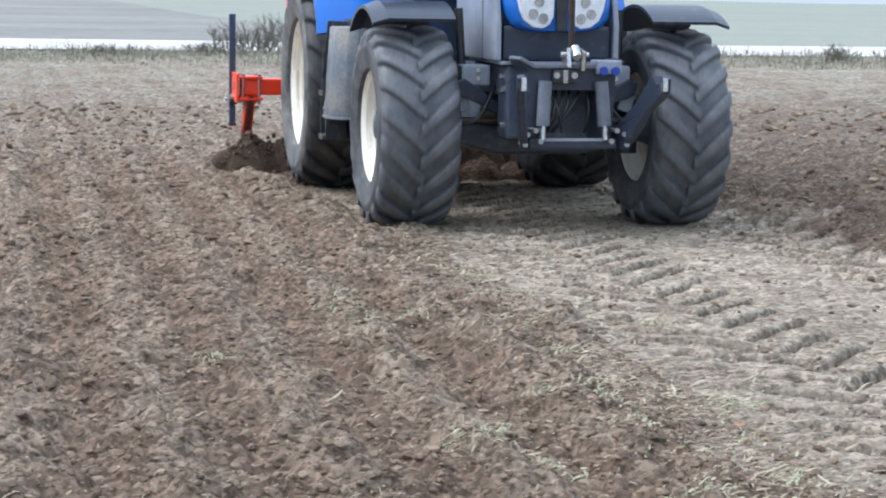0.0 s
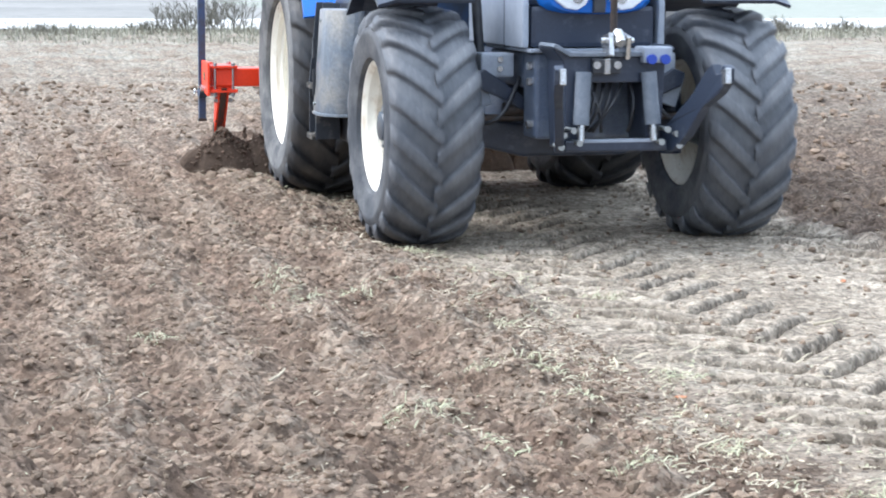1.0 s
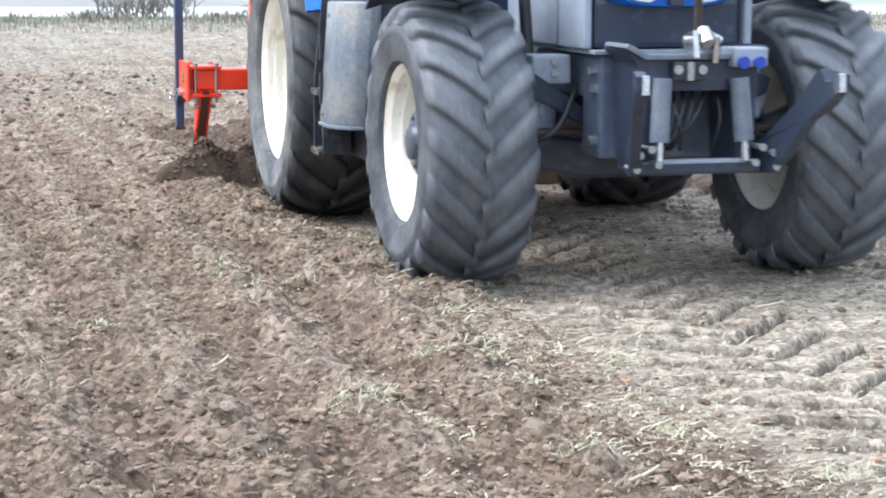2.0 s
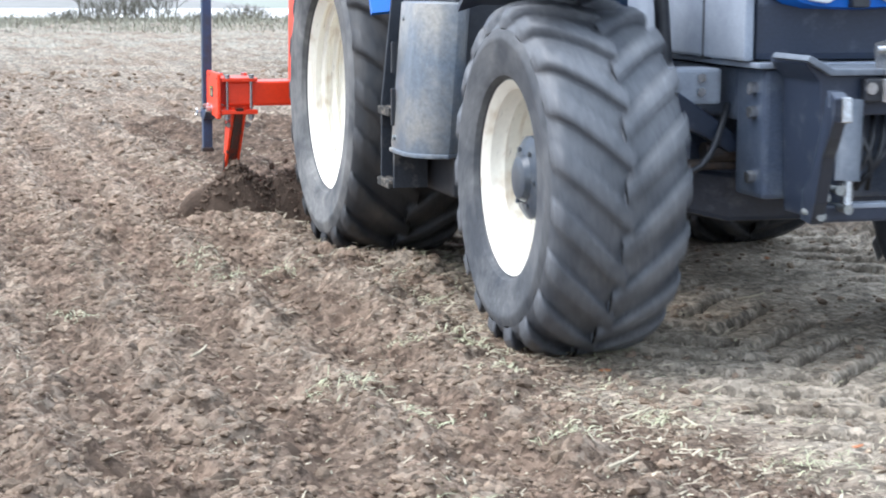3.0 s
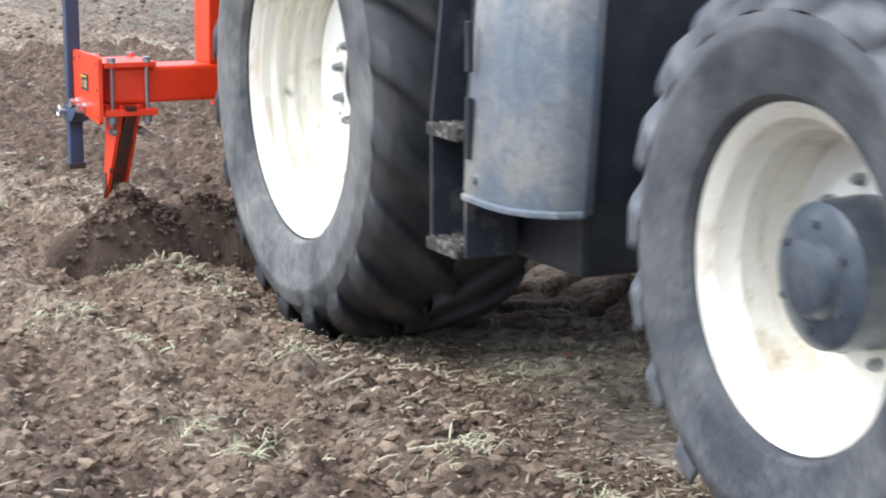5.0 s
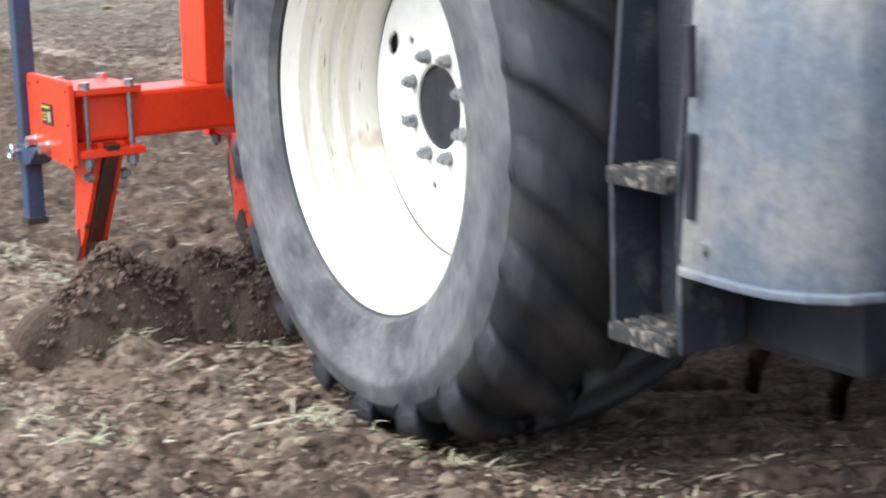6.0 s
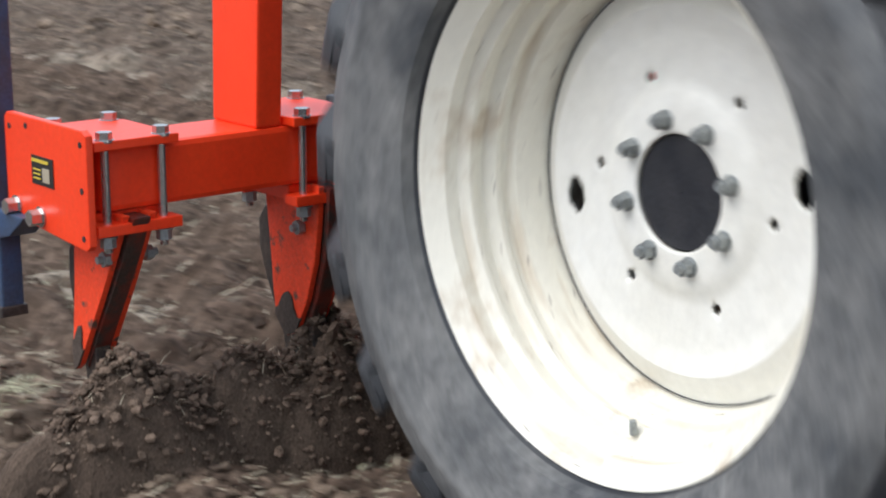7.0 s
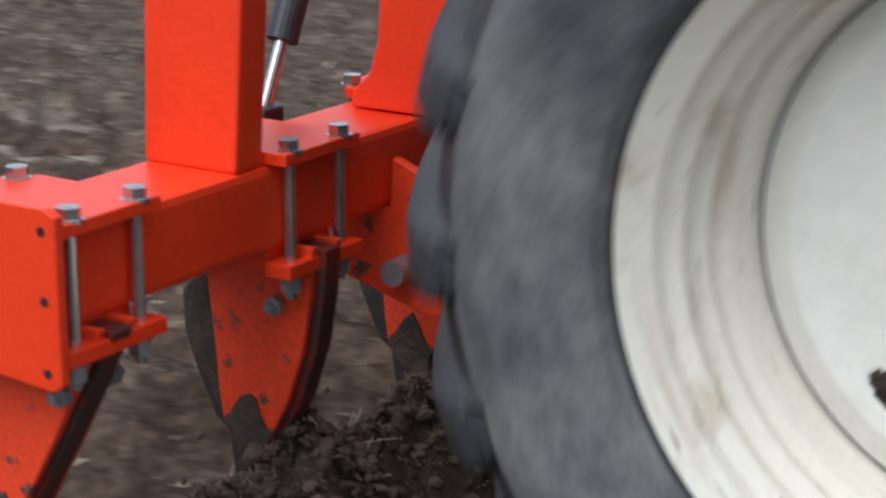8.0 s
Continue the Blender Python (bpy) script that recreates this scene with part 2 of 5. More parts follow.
def ring_stains(mat):
    """Brown streaks and scuffs that run round a wheel's axle."""
    n, l = mat.node_tree.nodes, mat.node_tree.links
    shader = n["Principled BSDF"]
    was = shader.inputs["Base Color"].links[0].from_socket
    xyz = n.new("ShaderNodeSeparateXYZ")
    l.new(n.new("ShaderNodeTexCoord").outputs["Object"], xyz.inputs[0])
    turn = n.new("ShaderNodeMath")
    turn.operation = "ARCTAN2"
    l.new(xyz.outputs[1], turn.inputs[0])
    l.new(xyz.outputs[2], turn.inputs[1])
    for along, across, lo, hi, amount, colour in ((1.1, 26, 0.56, 0.70, 0.6, (0.52, 0.41, 0.28)), (5.0, 90, 0.66, 0.72, 0.8, (0.13, 0.09, 0.06))):
        place = n.new("ShaderNodeCombineXYZ")
        for k, (source, size) in enumerate(((turn.outputs[0], along), (xyz.outputs[0], across))):
            m = n.new("ShaderNodeMath")
            m.operation = "MULTIPLY"
            m.inputs[1].default_value = size
            l.new(source, m.inputs[0])
            l.new(m.outputs[0], place.inputs[k])
        tex = n.new("ShaderNodeTexNoise")
        tex.inputs["Scale"].default_value, tex.inputs["Detail"].default_value = 1.0, 5.0
        l.new(place.outputs[0], tex.inputs["Vector"])
        r = n.new("ShaderNodeMapRange")
        for slot, value in zip(r.inputs[1:5], (lo, hi, 0.0, amount)):
            slot.default_value = value
        l.new(tex.outputs["Fac"], r.inputs[0])
        m = n.new("ShaderNodeMix")
        m.data_type = "RGBA"
        l.new(r.outputs[0], m.inputs["Factor"])
        l.new(was, m.inputs["A"])
        m.inputs["B"].default_value = (*colour, 1)
        was = m.outputs["Result"]
    l.new(was, shader.inputs["Base Color"])


ring_stains(M["rim_inside"])
M["soil"] = ground_material("field_soil")
M["loose"] = ground_material("freshly_loosened_soil", True)


# ---- small mesh tools ----
def part(name, bm, mat, parent=None, label=""):
    me = bpy.data.meshes.new(name)
    bm.to_mesh(me)
    bm.free()
    me.materials.append(M[mat] if isinstance(mat, str) else mat)
    ob = new(name, me)
    ob.parent = parent
    return tagged(ob, label=label)


def smooth(ob, angle=35):
    for p in ob.data.polygons:
        p.use_smooth = True
    ob.data.set_sharp_from_angle(angle=radians(angle))
    return ob


def thing(name, label, category, group="", at=None):
    ob = new(name)
    if at is not None:
        ob.matrix_basis = at
    return tagged(ob, label, category, group)


def add_box(bm, lo, hi, bevel=0.006, turn=None):
    lo, hi = Vector(lo), Vector(hi)
    m = Matrix.Translation((lo + hi) / 2)
    if turn is not None:
        m = m @ turn
    got = bmesh.ops.create_cube(bm, size=1, matrix=m @ Matrix.Diagonal((*(hi - lo), 1)))
    if bevel:
        edges = list({e for v in got["verts"] for e in v.link_edges})
        bmesh.ops.bevel(bm, geom=edges, offset=bevel, segments=2, profile=0.6, affect="EDGES")
    return bm


def box(lo, hi, bevel=0.006, turn=None):
    return add_box(bmesh.new(), lo, hi, bevel, turn)


def add_rod(bm, a, b, r, r2=None, segs=16):
    a, b = Vector(a), Vector(b)
    m = Matrix.Translation((a + b) / 2) @ (b - a).to_track_quat("Z", "Y").to_matrix().to_4x4()
    bmesh.ops.create_cone(bm, cap_ends=True, segments=segs, radius1=r, radius2=r if r2 is None else r2, depth=(b - a).length, matrix=m)
    return bm


def rod(a, b, r, r2=None, segs=16):
    return add_rod(bmesh.new(), a, b, r, r2, segs)


def lathe(profile, segs=72, closed=False):
    """Turns a profile of (x, radius) about the x axis."""
    bm = bmesh.new()
    rings = []
    for x, r in profile:
        rings.append([bm.verts.new((x, r * math.cos(2 * math.pi * i / segs), r * math.sin(2 * math.pi * i / segs))) for i in range(segs)])
    pairs = list(zip(rings, rings[1:])) + ([(rings[-1], rings[0])] if closed else [])
    for a, b in pairs:
        for i in range(segs):
            bm.faces.new((a[i], a[(i + 1) % segs], b[(i + 1) % segs], b[i]))
    bmesh.ops.recalc_face_normals(bm, faces=bm.faces)
    return bm


def tube(points, r, segs=8):
    """A round hose through the points, one skin from end to end."""
    bm = bmesh.new()
    rings = []
    for i, p in enumerate(points):
        way = (points[min(i + 1, len(points) - 1)] - points[max(i - 1, 0)]).to_track_quat("Z", "Y")
        rings.append([bm.verts.new(p + way @ Vector((r * math.cos(2 * math.pi * k / segs), r * math.sin(2 * math.pi * k / segs), 0))) for k in range(segs)])
    for a, b in zip(rings, rings[1:]):
        for k in range(segs):
            bm.faces.new((a[k], a[(k + 1) % segs], b[(k + 1) % segs], b[k])).smooth = True
    bm.faces.new(rings[0])
    bm.faces.new(rings[-1])
    bmesh.ops.recalc_face_normals(bm, faces=bm.faces)
    return bm


def slab(outline, axis, lo, hi, bevel=0.004):
    """A plate with the given outline, lying across an axis from lo to hi."""
    bm = bmesh.new()

    def place(u, v, w):
        return {"x": (w, u, v), "y": (u, w, v), "z": (u, v, w)}[axis]
    a = [bm.verts.new(place(u, v, lo)) for u, v in outline]
    b = [bm.verts.new(place(u, v, hi)) for u, v in outline]
    bm.faces.new(a)
    bm.faces.new(b)
    for i in range(len(a)):
        j = (i + 1) % len(a)
        bm.faces.new((a[i], a[j], b[j], b[i]))
    bmesh.ops.recalc_face_normals(bm, faces=bm.faces)
    if bevel:
        bmesh.ops.bevel(bm, geom=list(bm.edges), offset=bevel, segments=2, profile=0.6, affect="EDGES")
    return bm


def arc_sheet(cy, cz, r, thick, a0, a1, x0, x1, steps=18, droop=0.0):
    """A curved mudguard about an axle: angles from straight ahead (0) over the top (90) to the rear (180)."""
    bm = bmesh.new()
    rings = []
    for i in range(steps + 1):
        a = radians(a0 + (a1 - a0) * i / steps)
        ring = []
        for x, rr in ((x0, r - droop), (x0 * 0.82 + x1 * 0.18, r), (x1, r), (x1, r + thick), (x0 * 0.82 + x1 * 0.18, r + thick), (x0, r + thick - droop)):
            ring.append(bm.verts.new((x, cy - rr * math.cos(a), cz + rr * math.sin(a))))
        rings.append(ring)
    for a, b in zip(rings, rings[1:]):
        for i in range(6):
            bm.faces.new((a[i], a[(i + 1) % 6], b[(i + 1) % 6], b[i]))
    bm.faces.new(rings[0])
    bm.faces.new(rings[-1])
    bmesh.ops.recalc_face_normals(bm, faces=bm.faces)
    return bm


# ---- the ground ----
def lattice_noise(x, y, size, seed):
    """Smooth value noise on a square lattice, 0 to 1."""
    u, v = x / size, y / size
    i, j = np.floor(u).astype(np.int64), np.floor(v).astype(np.int64)
    fu, fv = u - i, v - j
    fu, fv = fu * fu * (3 - 2 * fu), fv * fv * (3 - 2 * fv)

    def corner(a, b):
        h = (a * 374761393 + b * 668265263 + seed * 1442695041) & 0xFFFFFFFF
        h = ((h ^ (h >> 13)) * 1274126177) & 0xFFFFFFFF
        return ((h ^ (h >> 16)) & 0xFFFF) / 65535.0
    top = corner(i, j) * (1 - fu) + corner(i + 1, j) * fu
    low = corner(i, j + 1) * (1 - fu) + corner(i + 1, j + 1) * fu
    return top * (1 - fv) + low * fv


def lumps(x, y, size, seed):
    """Rounded lumps with sharp gaps between them."""
    return np.abs(2 * lattice_noise(x + 0.35 * y, y - 0.35 * x, size, seed) - 1)


def step_up(v, lo, hi):
    s = np.clip((v - lo) / (hi - lo), 0, 1)
    return s * s * (3 - 2 * s)


def tread_print(x, y, centre, half, pitch):
    """Narrow grooves that a lugged tyre has pressed into the crust: flat bars on one side, steeper ones on the other."""
    off = x - centre + 0.05 * (lattice_noise(x, y, 0.5, 15) - 0.5)
    left = (y + 0.6 * off - 7.51) / pitch
    right = (y - 1.0 * off - 7.39) / pitch
    phase = np.where(off < 0, left, right) + 0.25 + 0.12 * (lattice_noise(x, y, 0.4, 16) - 0.5)
    wave = phase - np.floor(phase)
    groove = step_up(wave, 0.12, 0.15) * (1 - step_up(wave, 0.27, 0.31)) - 0.16 * step_up(wave, 0.31, 0.37) * (1 - step_up(wave, 0.5, 0.7))
    return groove * (1 - step_up(np.abs(off), half * 0.88, half))


def crust_mask(x, y):
    wander = (lattice_noise(x, y, 0.8, 5) - 0.5) * 0.7 + (lattice_noise(x, y, 0.25, 6) - 0.5) * 0.3
    return step_up(x + wander, -1.38, -1.08) * (1 - step_up(x + wander, 1.6, 1.9)) * (1 - step_up(y, 17.4, 18.0))


def tilled_height(x, y):
    # loosened soil lies a hand higher than the crust that the wheels roll on
    h = 0.075 + 0.070 * (lattice_noise(x, y, 1.3, 1) - 0.5) + 0.045 * (lumps(x, y, 0.36, 2) - 0.5)
    h += 0.056 * (lumps(x, y, 0.17, 3) - 0.5) + 0.050 * (lumps(x, y, 0.08, 4) - 0.5) + 0.022 * (lattice_noise(x, y, 0.04, 9) - 0.5)
    h += 0.022 * np.cos((x + 1.527) / 0.515 * 2 * np.pi + 1.0 * (lattice_noise(x, y, 1.1, 14) - 0.5)) * (1 - step_up(y, 16, 22))
    return h


def ground_height(x, y):
    crust = 0.030 * (lattice_noise(x, y, 0.9, 7) - 0.5) + 0.014 * (lumps(x, y, 0.2, 8) - 0.5) + 0.012 * (lumps(x, y, 0.08, 13) - 0.5) + 0.010 * (lattice_noise(x, y, 0.06, 10) - 0.5)
    for centre in (-0.22, 1.55):
        crust -= 0.115 * tread_print(x, y, centre, 0.52, 0.36) * (0.6 + 0.7 * lattice_noise(x, y, 0.6, 12))
    k = crust_mask(x, y)
    near = 1 - 0.5 * step_up(y, 25, 60)
    # a slight ridge of thrown soil along the edge of the last pass
    ridge = 0.022 * np.exp(-((x + 1.45) / 0.22) ** 2) * (0.4 + lattice_noise(x, y, 0.5, 11))
    return (tilled_height(x, y) * (1 - k) + crust * k + ridge * (1 - step_up(y, 14, 17))) * near


def graded(stops):
    """Grid lines: (from, to, first step, last step) stretches, end to end."""
    out = []
    for a, b, s0, s1 in stops:
        v = a
        while v < b - 1e-6:
            out.append(v)
            v += s0 + (s1 - s0) * (v - a) / (b - a)
    out.append(stops[-1][1])
    return np.array(out)


def sheet(name, xs, ys, heights, mat):
    X, Y = np.meshgrid(xs, ys)
    Z = heights(X, Y)
    nx, ny = len(xs), len(ys)
    me = bpy.data.meshes.new(name)
    co = np.stack([X, Y, Z], -1).reshape(-1, 3)
    idx = np.arange(nx * ny).reshape(ny, nx)
    quads = np.stack([idx[:-1, :-1], idx[:-1, 1:], idx[1:, 1:], idx[1:, :-1]], -1).reshape(-1, 4)
    me.vertices.add(len(co))
    me.vertices.foreach_set("co", co.astype(np.float32).ravel())
    me.loops.add(quads.size)
    me.loops.foreach_set("vertex_index", quads.astype(np.int32).ravel())
    me.polygons.add(len(quads))
    me.polygons.foreach_set("loop_start", np.arange(0, quads.size, 4, dtype=np.int32))
    me.update()
    me.validate()
    me.materials.append(mat)
    me.polygons.foreach_set("use_smooth", np.ones(len(me.polygons), dtype=bool))
    return new(name, me)


def field():
    xs = graded([(-900, -40, 150, 20), (-40, -8, 4, 0.2), (-8, -3.4, 0.12, 0.024), (-3.4, -0.9, 0.024, 0.024), (-0.9, 0.5, 0.014, 0.014), (0.5, 2.6, 0.026, 0.026), (2.6, 7, 0.03, 0.12), (7, 40, 0.15, 2), (40, 900, 20, 150)])
    ys = graded([(-600, -20, 120, 8), (-20, 1.5, 3, 0.1), (1.5, 5.6, 0.022, 0.022), (5.6, 9.8, 0.012, 0.014), (9.8, 18, 0.024, 0.06), (18, 60, 0.09, 0.7), (60, 1500, 5, 250)])
    ground = sheet("ground", xs, ys, ground_height, M["soil"])
    # groove floors take a darker material: damp soil, with the grooves' shade coloured in
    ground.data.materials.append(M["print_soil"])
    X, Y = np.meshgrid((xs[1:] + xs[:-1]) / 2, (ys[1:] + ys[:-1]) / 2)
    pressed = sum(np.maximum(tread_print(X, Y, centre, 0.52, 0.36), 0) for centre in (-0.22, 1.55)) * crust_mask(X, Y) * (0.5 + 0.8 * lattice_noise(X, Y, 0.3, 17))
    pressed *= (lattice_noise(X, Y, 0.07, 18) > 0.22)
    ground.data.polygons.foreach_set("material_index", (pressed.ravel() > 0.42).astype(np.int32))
    tagged(ground, "brown tilled field soil beside a pale unbroken strip with tyre prints", "field", kind="structure")


field()


def swell(x, y):
    """The land beyond the road: almost level, with a faint rise."""
    return 0.06 + 1.2 * step_up(y, 120, 420) * (0.3 + lattice_noise(x, y, 160, 21))


def distance():
    xs = graded([(-500, 500, 12, 12)])
    road = sheet("road", graded([(-300, 300, 6, 6)]), graded([(51, 59, 1, 1)]), lambda x, y: 0.05 + 0.03 * lattice_noise(x, y, 8, 30) + 0.008 * (y - 50), M["road"])
    tagged(road, "pale gravel road along the field's edge", "road", kind="structure")
    green = material("winter_green_field", (0.215, 0.24, 0.195), 0.95, second=(0.26, 0.265, 0.225), scale=0.06, fine=0.15, fine_scale=1.5)
    brown = material("far_stubble_field", (0.24, 0.23, 0.21), 0.95, second=(0.18, 0.175, 0.16), scale=0.05, contrast=(0.4, 0.6), fine=0.2, fine_scale=1.2)
    west = sheet("field_far_west", graded([(-500, 9, 10, 3)]), graded([(59, 620, 3, 30)]), swell, brown)
    east = sheet("field_far_east", graded([(9, 500, 3, 12)]), graded([(59, 620, 3, 30)]), swell, green)
    tagged(west, "grey-brown stubble field beyond the road", "field", kind="structure")
    tagged(east, "pale green winter crop field beyond the road", "field", kind="structure")


distance()


def scatter_mesh(name, verts, faces, mat, label, category, kind="stuff"):
    me = bpy.data.meshes.new(name)
    me.from_pydata(verts, [], faces)
    me.update()
    me.materials.append(M[mat])
    return tagged(new(name, me), label, category, kind=kind)


ICO = bmesh.new()
bmesh.ops.create_icosphere(ICO, subdivisions=1, radius=1)
ICO_V = np.array([v.co[:] for v in ICO.verts])
ICO_F = np.array([[v.index for v in f.verts] for f in ICO.faces])
ICO.free()


def clod_arrays(centres, sizes, rng, shape_v=ICO_V, shape_f=ICO_F):
    """Angular lumps of soil: each one a jittered, flattened ball."""
    n = len(centres)
    v = shape_v[None] * (1 + 0.45 * (rng.random((n, len(shape_v), 1)) - 0.5))
    stretch = np.stack([0.8 + 0.6 * rng.random(n), 0.8 + 0.6 * rng.random(n), 0.45 + 0.4 * rng.random(n)], 1)
    v = v * stretch[:, None] * sizes[:, None, None]
    tip = (rng.random(n) - 0.5) * 1.5
    ct, st = np.cos(tip)[:, None], np.sin(tip)[:, None]
    v = np.stack([v[..., 0], v[..., 1] * ct - v[..., 2] * st, v[..., 1] * st + v[..., 2] * ct], -1)
    a = rng.random(n) * 2 * np.pi
    c, s = np.cos(a)[:, None], np.sin(a)[:, None]
    v = np.stack([v[..., 0] * c - v[..., 1] * s, v[..., 0] * s + v[..., 1] * c, v[..., 2]], -1)
    v = v + centres[:, None]
    f = shape_f[None] + (np.arange(n) * len(shape_v))[:, None, None]
    return v.reshape(-1, 3), f.reshape(-1, 3)


def near_points(n, rng, x0, x1, y0, y1, power=1.8):
    """Places on the ground, denser towards the camera."""
    y = y0 + (y1 - y0) * rng.random(n) ** power
    spread = 0.35 + 0.65 * (y - y0) / (y1 - y0)
    x = x1 - (x1 - x0) * spread * rng.random(n)
    return x, y


def soil_litter():
    rng = np.random.default_rng(11)
    x, y = near_points(13000, rng, -12, -1.2, 3.2, 26)
    r = 0.006 + 0.022 * rng.random(len(x)) ** 3 + 0.0006 * y
    big = rng.random(len(x)) < 0.006
    r[big] += 0.018
    c = np.stack([x, y, ground_height(x, y) - r * 0.15], 1)
    scatter_mesh("soil_clods", *clod_arrays(c, r, rng), "clod", "loose brown soil clods on the tilled ground", "soil")
    # flat flakes a finger wide, thick over the near ground
    n = 42000
    x, y = -0.95 - 3.8 * rng.random(n) ** 1.2, 3.3 + 9.7 * rng.random(n) ** 1.25
    r = 0.004 + 0.016 * rng.random(n) ** 3.6
    keep = lattice_noise(x, y, 0.45, 92) + 0.6 * rng.random(n) > 0.55
    x, y, r = x[keep], y[keep], r[keep]
    near = y < 4.9 + 0.8 * (lattice_noise(x, y, 0.6, 95) - 0.5)
    flat = clod_arrays(np.stack([x, y, ground_height(x, y) - r * 0.05], 1)[~near], r[~near], rng)
    damp = clod_arrays(np.stack([x, y, ground_height(x, y) - r * 0.05], 1)[near], r[near], rng)
    scatter_mesh("damp_soil_flakes", *damp, "dark_clod", "damp dark flakes of soil on the freshly turned ground", "soil")
    scatter_mesh("soil_flakes", *flat, "clod", "crumbled flakes of brown soil covering the tilled ground", "soil")
    # lumps further out, on both sides of the unbroken strip
    n = 7000
    x, y = -9 + 24 * rng.random(n), 10.5 + 16 * rng.random(n) ** 1.2
    keep = (crust_mask(x, y) < 0.2) & (lattice_noise(x, y, 1.6, 93) > 0.35)
    x, y = x[keep], y[keep]
    r = 0.012 + 0.035 * rng.random(len(x)) ** 2.5 + 0.0006 * y
    scatter_mesh("far_soil_clods", *clod_arrays(np.stack([x, y, ground_height(x, y)], 1), r, rng), "clod", "soil clods further out on the field", "soil")
    n = 3800
    x, y = -1.2 + 4.8 * rng.random(n), 2.5 + 17 * rng.random(n)
    r = 0.005 + 0.018 * rng.random(n) ** 2.5
    scatter_mesh("soil_crumbs", *clod_arrays(np.stack([x, y, ground_height(x, y) + r * 0.2], 1), r, rng), "clod", "small soil crumbs on the unbroken strip", "soil")


soil_litter()


def blades(x, y, z, length, width, lean, rng, bend=0.5):
    """Narrow bent strips, two quads each."""
    n = len(x)
    a, side = rng.random(n) * 2 * np.pi, width / 2
    d = np.stack([np.cos(a), np.sin(a)], 1)
    p = np.stack([-d[:, 1], d[:, 0]], 1)
    out = np.zeros((n, 6, 3))
    rise = np.sin(lean) * length
    run = np.cos(lean) * length
    for k, (u, h, w) in enumerate(((0, 0, 1), (0.5, 0.5 + bend * 0.25, 0.9), (1, 1 - bend * 0.3, 0.25))):
        mid = np.stack([x, y], 1) + d * (run * u)[:, None]
        for j, s in enumerate((-1, 1)):
            out[:, 2 * k + j, :2] = mid + p * (s * side * w)[:, None]
            out[:, 2 * k + j, 2] = z + rise * h + 0.3 * side * s
    faces = np.array([[0, 1, 3, 2], [2, 3, 5, 4]])[None] + (np.arange(n) * 6)[:, None, None]
    return out.reshape(-1, 3), faces.reshape(-1, 4)


def residue():
    rng = np.random.default_rng(5)
    # on the tilled side
    x, y = near_points(19000, rng, -11, -1.1, 3.2, 26, 1.5)
    lane = 0.5 + 0.5 * np.cos((x + 1.527) / 0.515 * 2 * np.pi)
    keep = ((y > 5.4) | (rng.random(len(x)) < 0.4)) & (rng.random(len(x)) < 0.3 + 0.9 * lane)
    x, y = x[keep], y[keep]
    v, f = blades(x, y, ground_height(x, y) + 0.010, 0.010 + 0.055 * rng.random(len(x)) ** 3, 0.002 + 0.004 * rng.random(len(x)), 0.5 * rng.random(len(x)), rng)
    scatter_mesh("straw_litter", v, f, "straw", "bleached straw scraps strewn over the tilled soil", "straw")
    # thicker on the crust and along its edge
    n = 17000
    x = np.concatenate([-0.95 + 0.42 * rng.standard_normal(n // 2), -1.3 + 4.2 * rng.random(n // 2)])
    y = 2.6 + 15 * rng.random(n) ** 1.2
    v, f = blades(x, y, ground_height(x, y) + 0.008, 0.010 + 0.06 * rng.random(n) ** 4, 0.004 + 0.006 * rng.random(n), 0.4 * rng.random(n), rng)
    scatter_mesh("stubble_litter", v, f, "straw", "pale stubble scraps on the unbroken strip", "straw")
    # bleached stubble in rows on the unworked ground further out
    n = 12000
    x, y = -8 + 26 * rng.random(n), 17 + 25 * rng.random(n)
    keep = lattice_noise(x * 0.25, y, 0.55, 94) > 0.52
    x, y = x[keep], y[keep]
    n = len(x)
    v, f = blades(x, y, ground_height(x, y) + 0.02, 0.04 + 0.08 * rng.random(n) ** 2, 0.006 + 0.010 * rng.random(n), 0.5 * rng.random(n), rng)
    scatter_mesh("far_stubble", v, f, "straw", "bleached stubble lying in rows on the far part of the field", "straw")
    # chopped straw along the lane beside the wheel track, in loose drifts
    n = 4200
    x, y = -1.55 + 0.5 * rng.standard_normal(n), 4.2 + 10 * rng.random(n) ** 1.25
    keep = (lattice_noise(x, y, 0.4, 91) > 0.5) & ((y > 5.4) | (rng.random(n) < 0.35))
    x, y = x[keep], y[keep]
    n = len(x)
    v, f = blades(x, y, ground_height(x, y) + 0.011, 0.010 + 0.035 * rng.random(n) ** 2, 0.003 + 0.004 * rng.random(n), 0.4 * rng.random(n), rng)
    scatter_mesh("chopped_straw", v, f, "straw", "fine chopped straw drifted beside the wheel track", "straw")
    n = 4200
    x = np.where(rng.random(n) < 0.75, -1.05 + 0.34 * rng.standard_normal(n), -3.5 + 6 * rng.random(n))
    y = 3 + 12 * rng.random(n) ** 1.3
    keep = (lattice_noise(x, y, 0.32, 90) > 0.46) & ((y > 5.0) | (rng.random(n) < 0.5))
    x, y = x[keep], y[keep]
    n = len(x)
    v, f = blades(x, y, ground_height(x, y) + 0.012, 0.010 + 0.030 * rng.random(n) ** 2, 0.002 + 0.004 * rng.random(n), 0.1 + 0.7 * rng.random(n), rng)
    scatter_mesh("weed_scraps", v, f, "grass", "small torn green weed leaves on the soil", "weed")


residue()


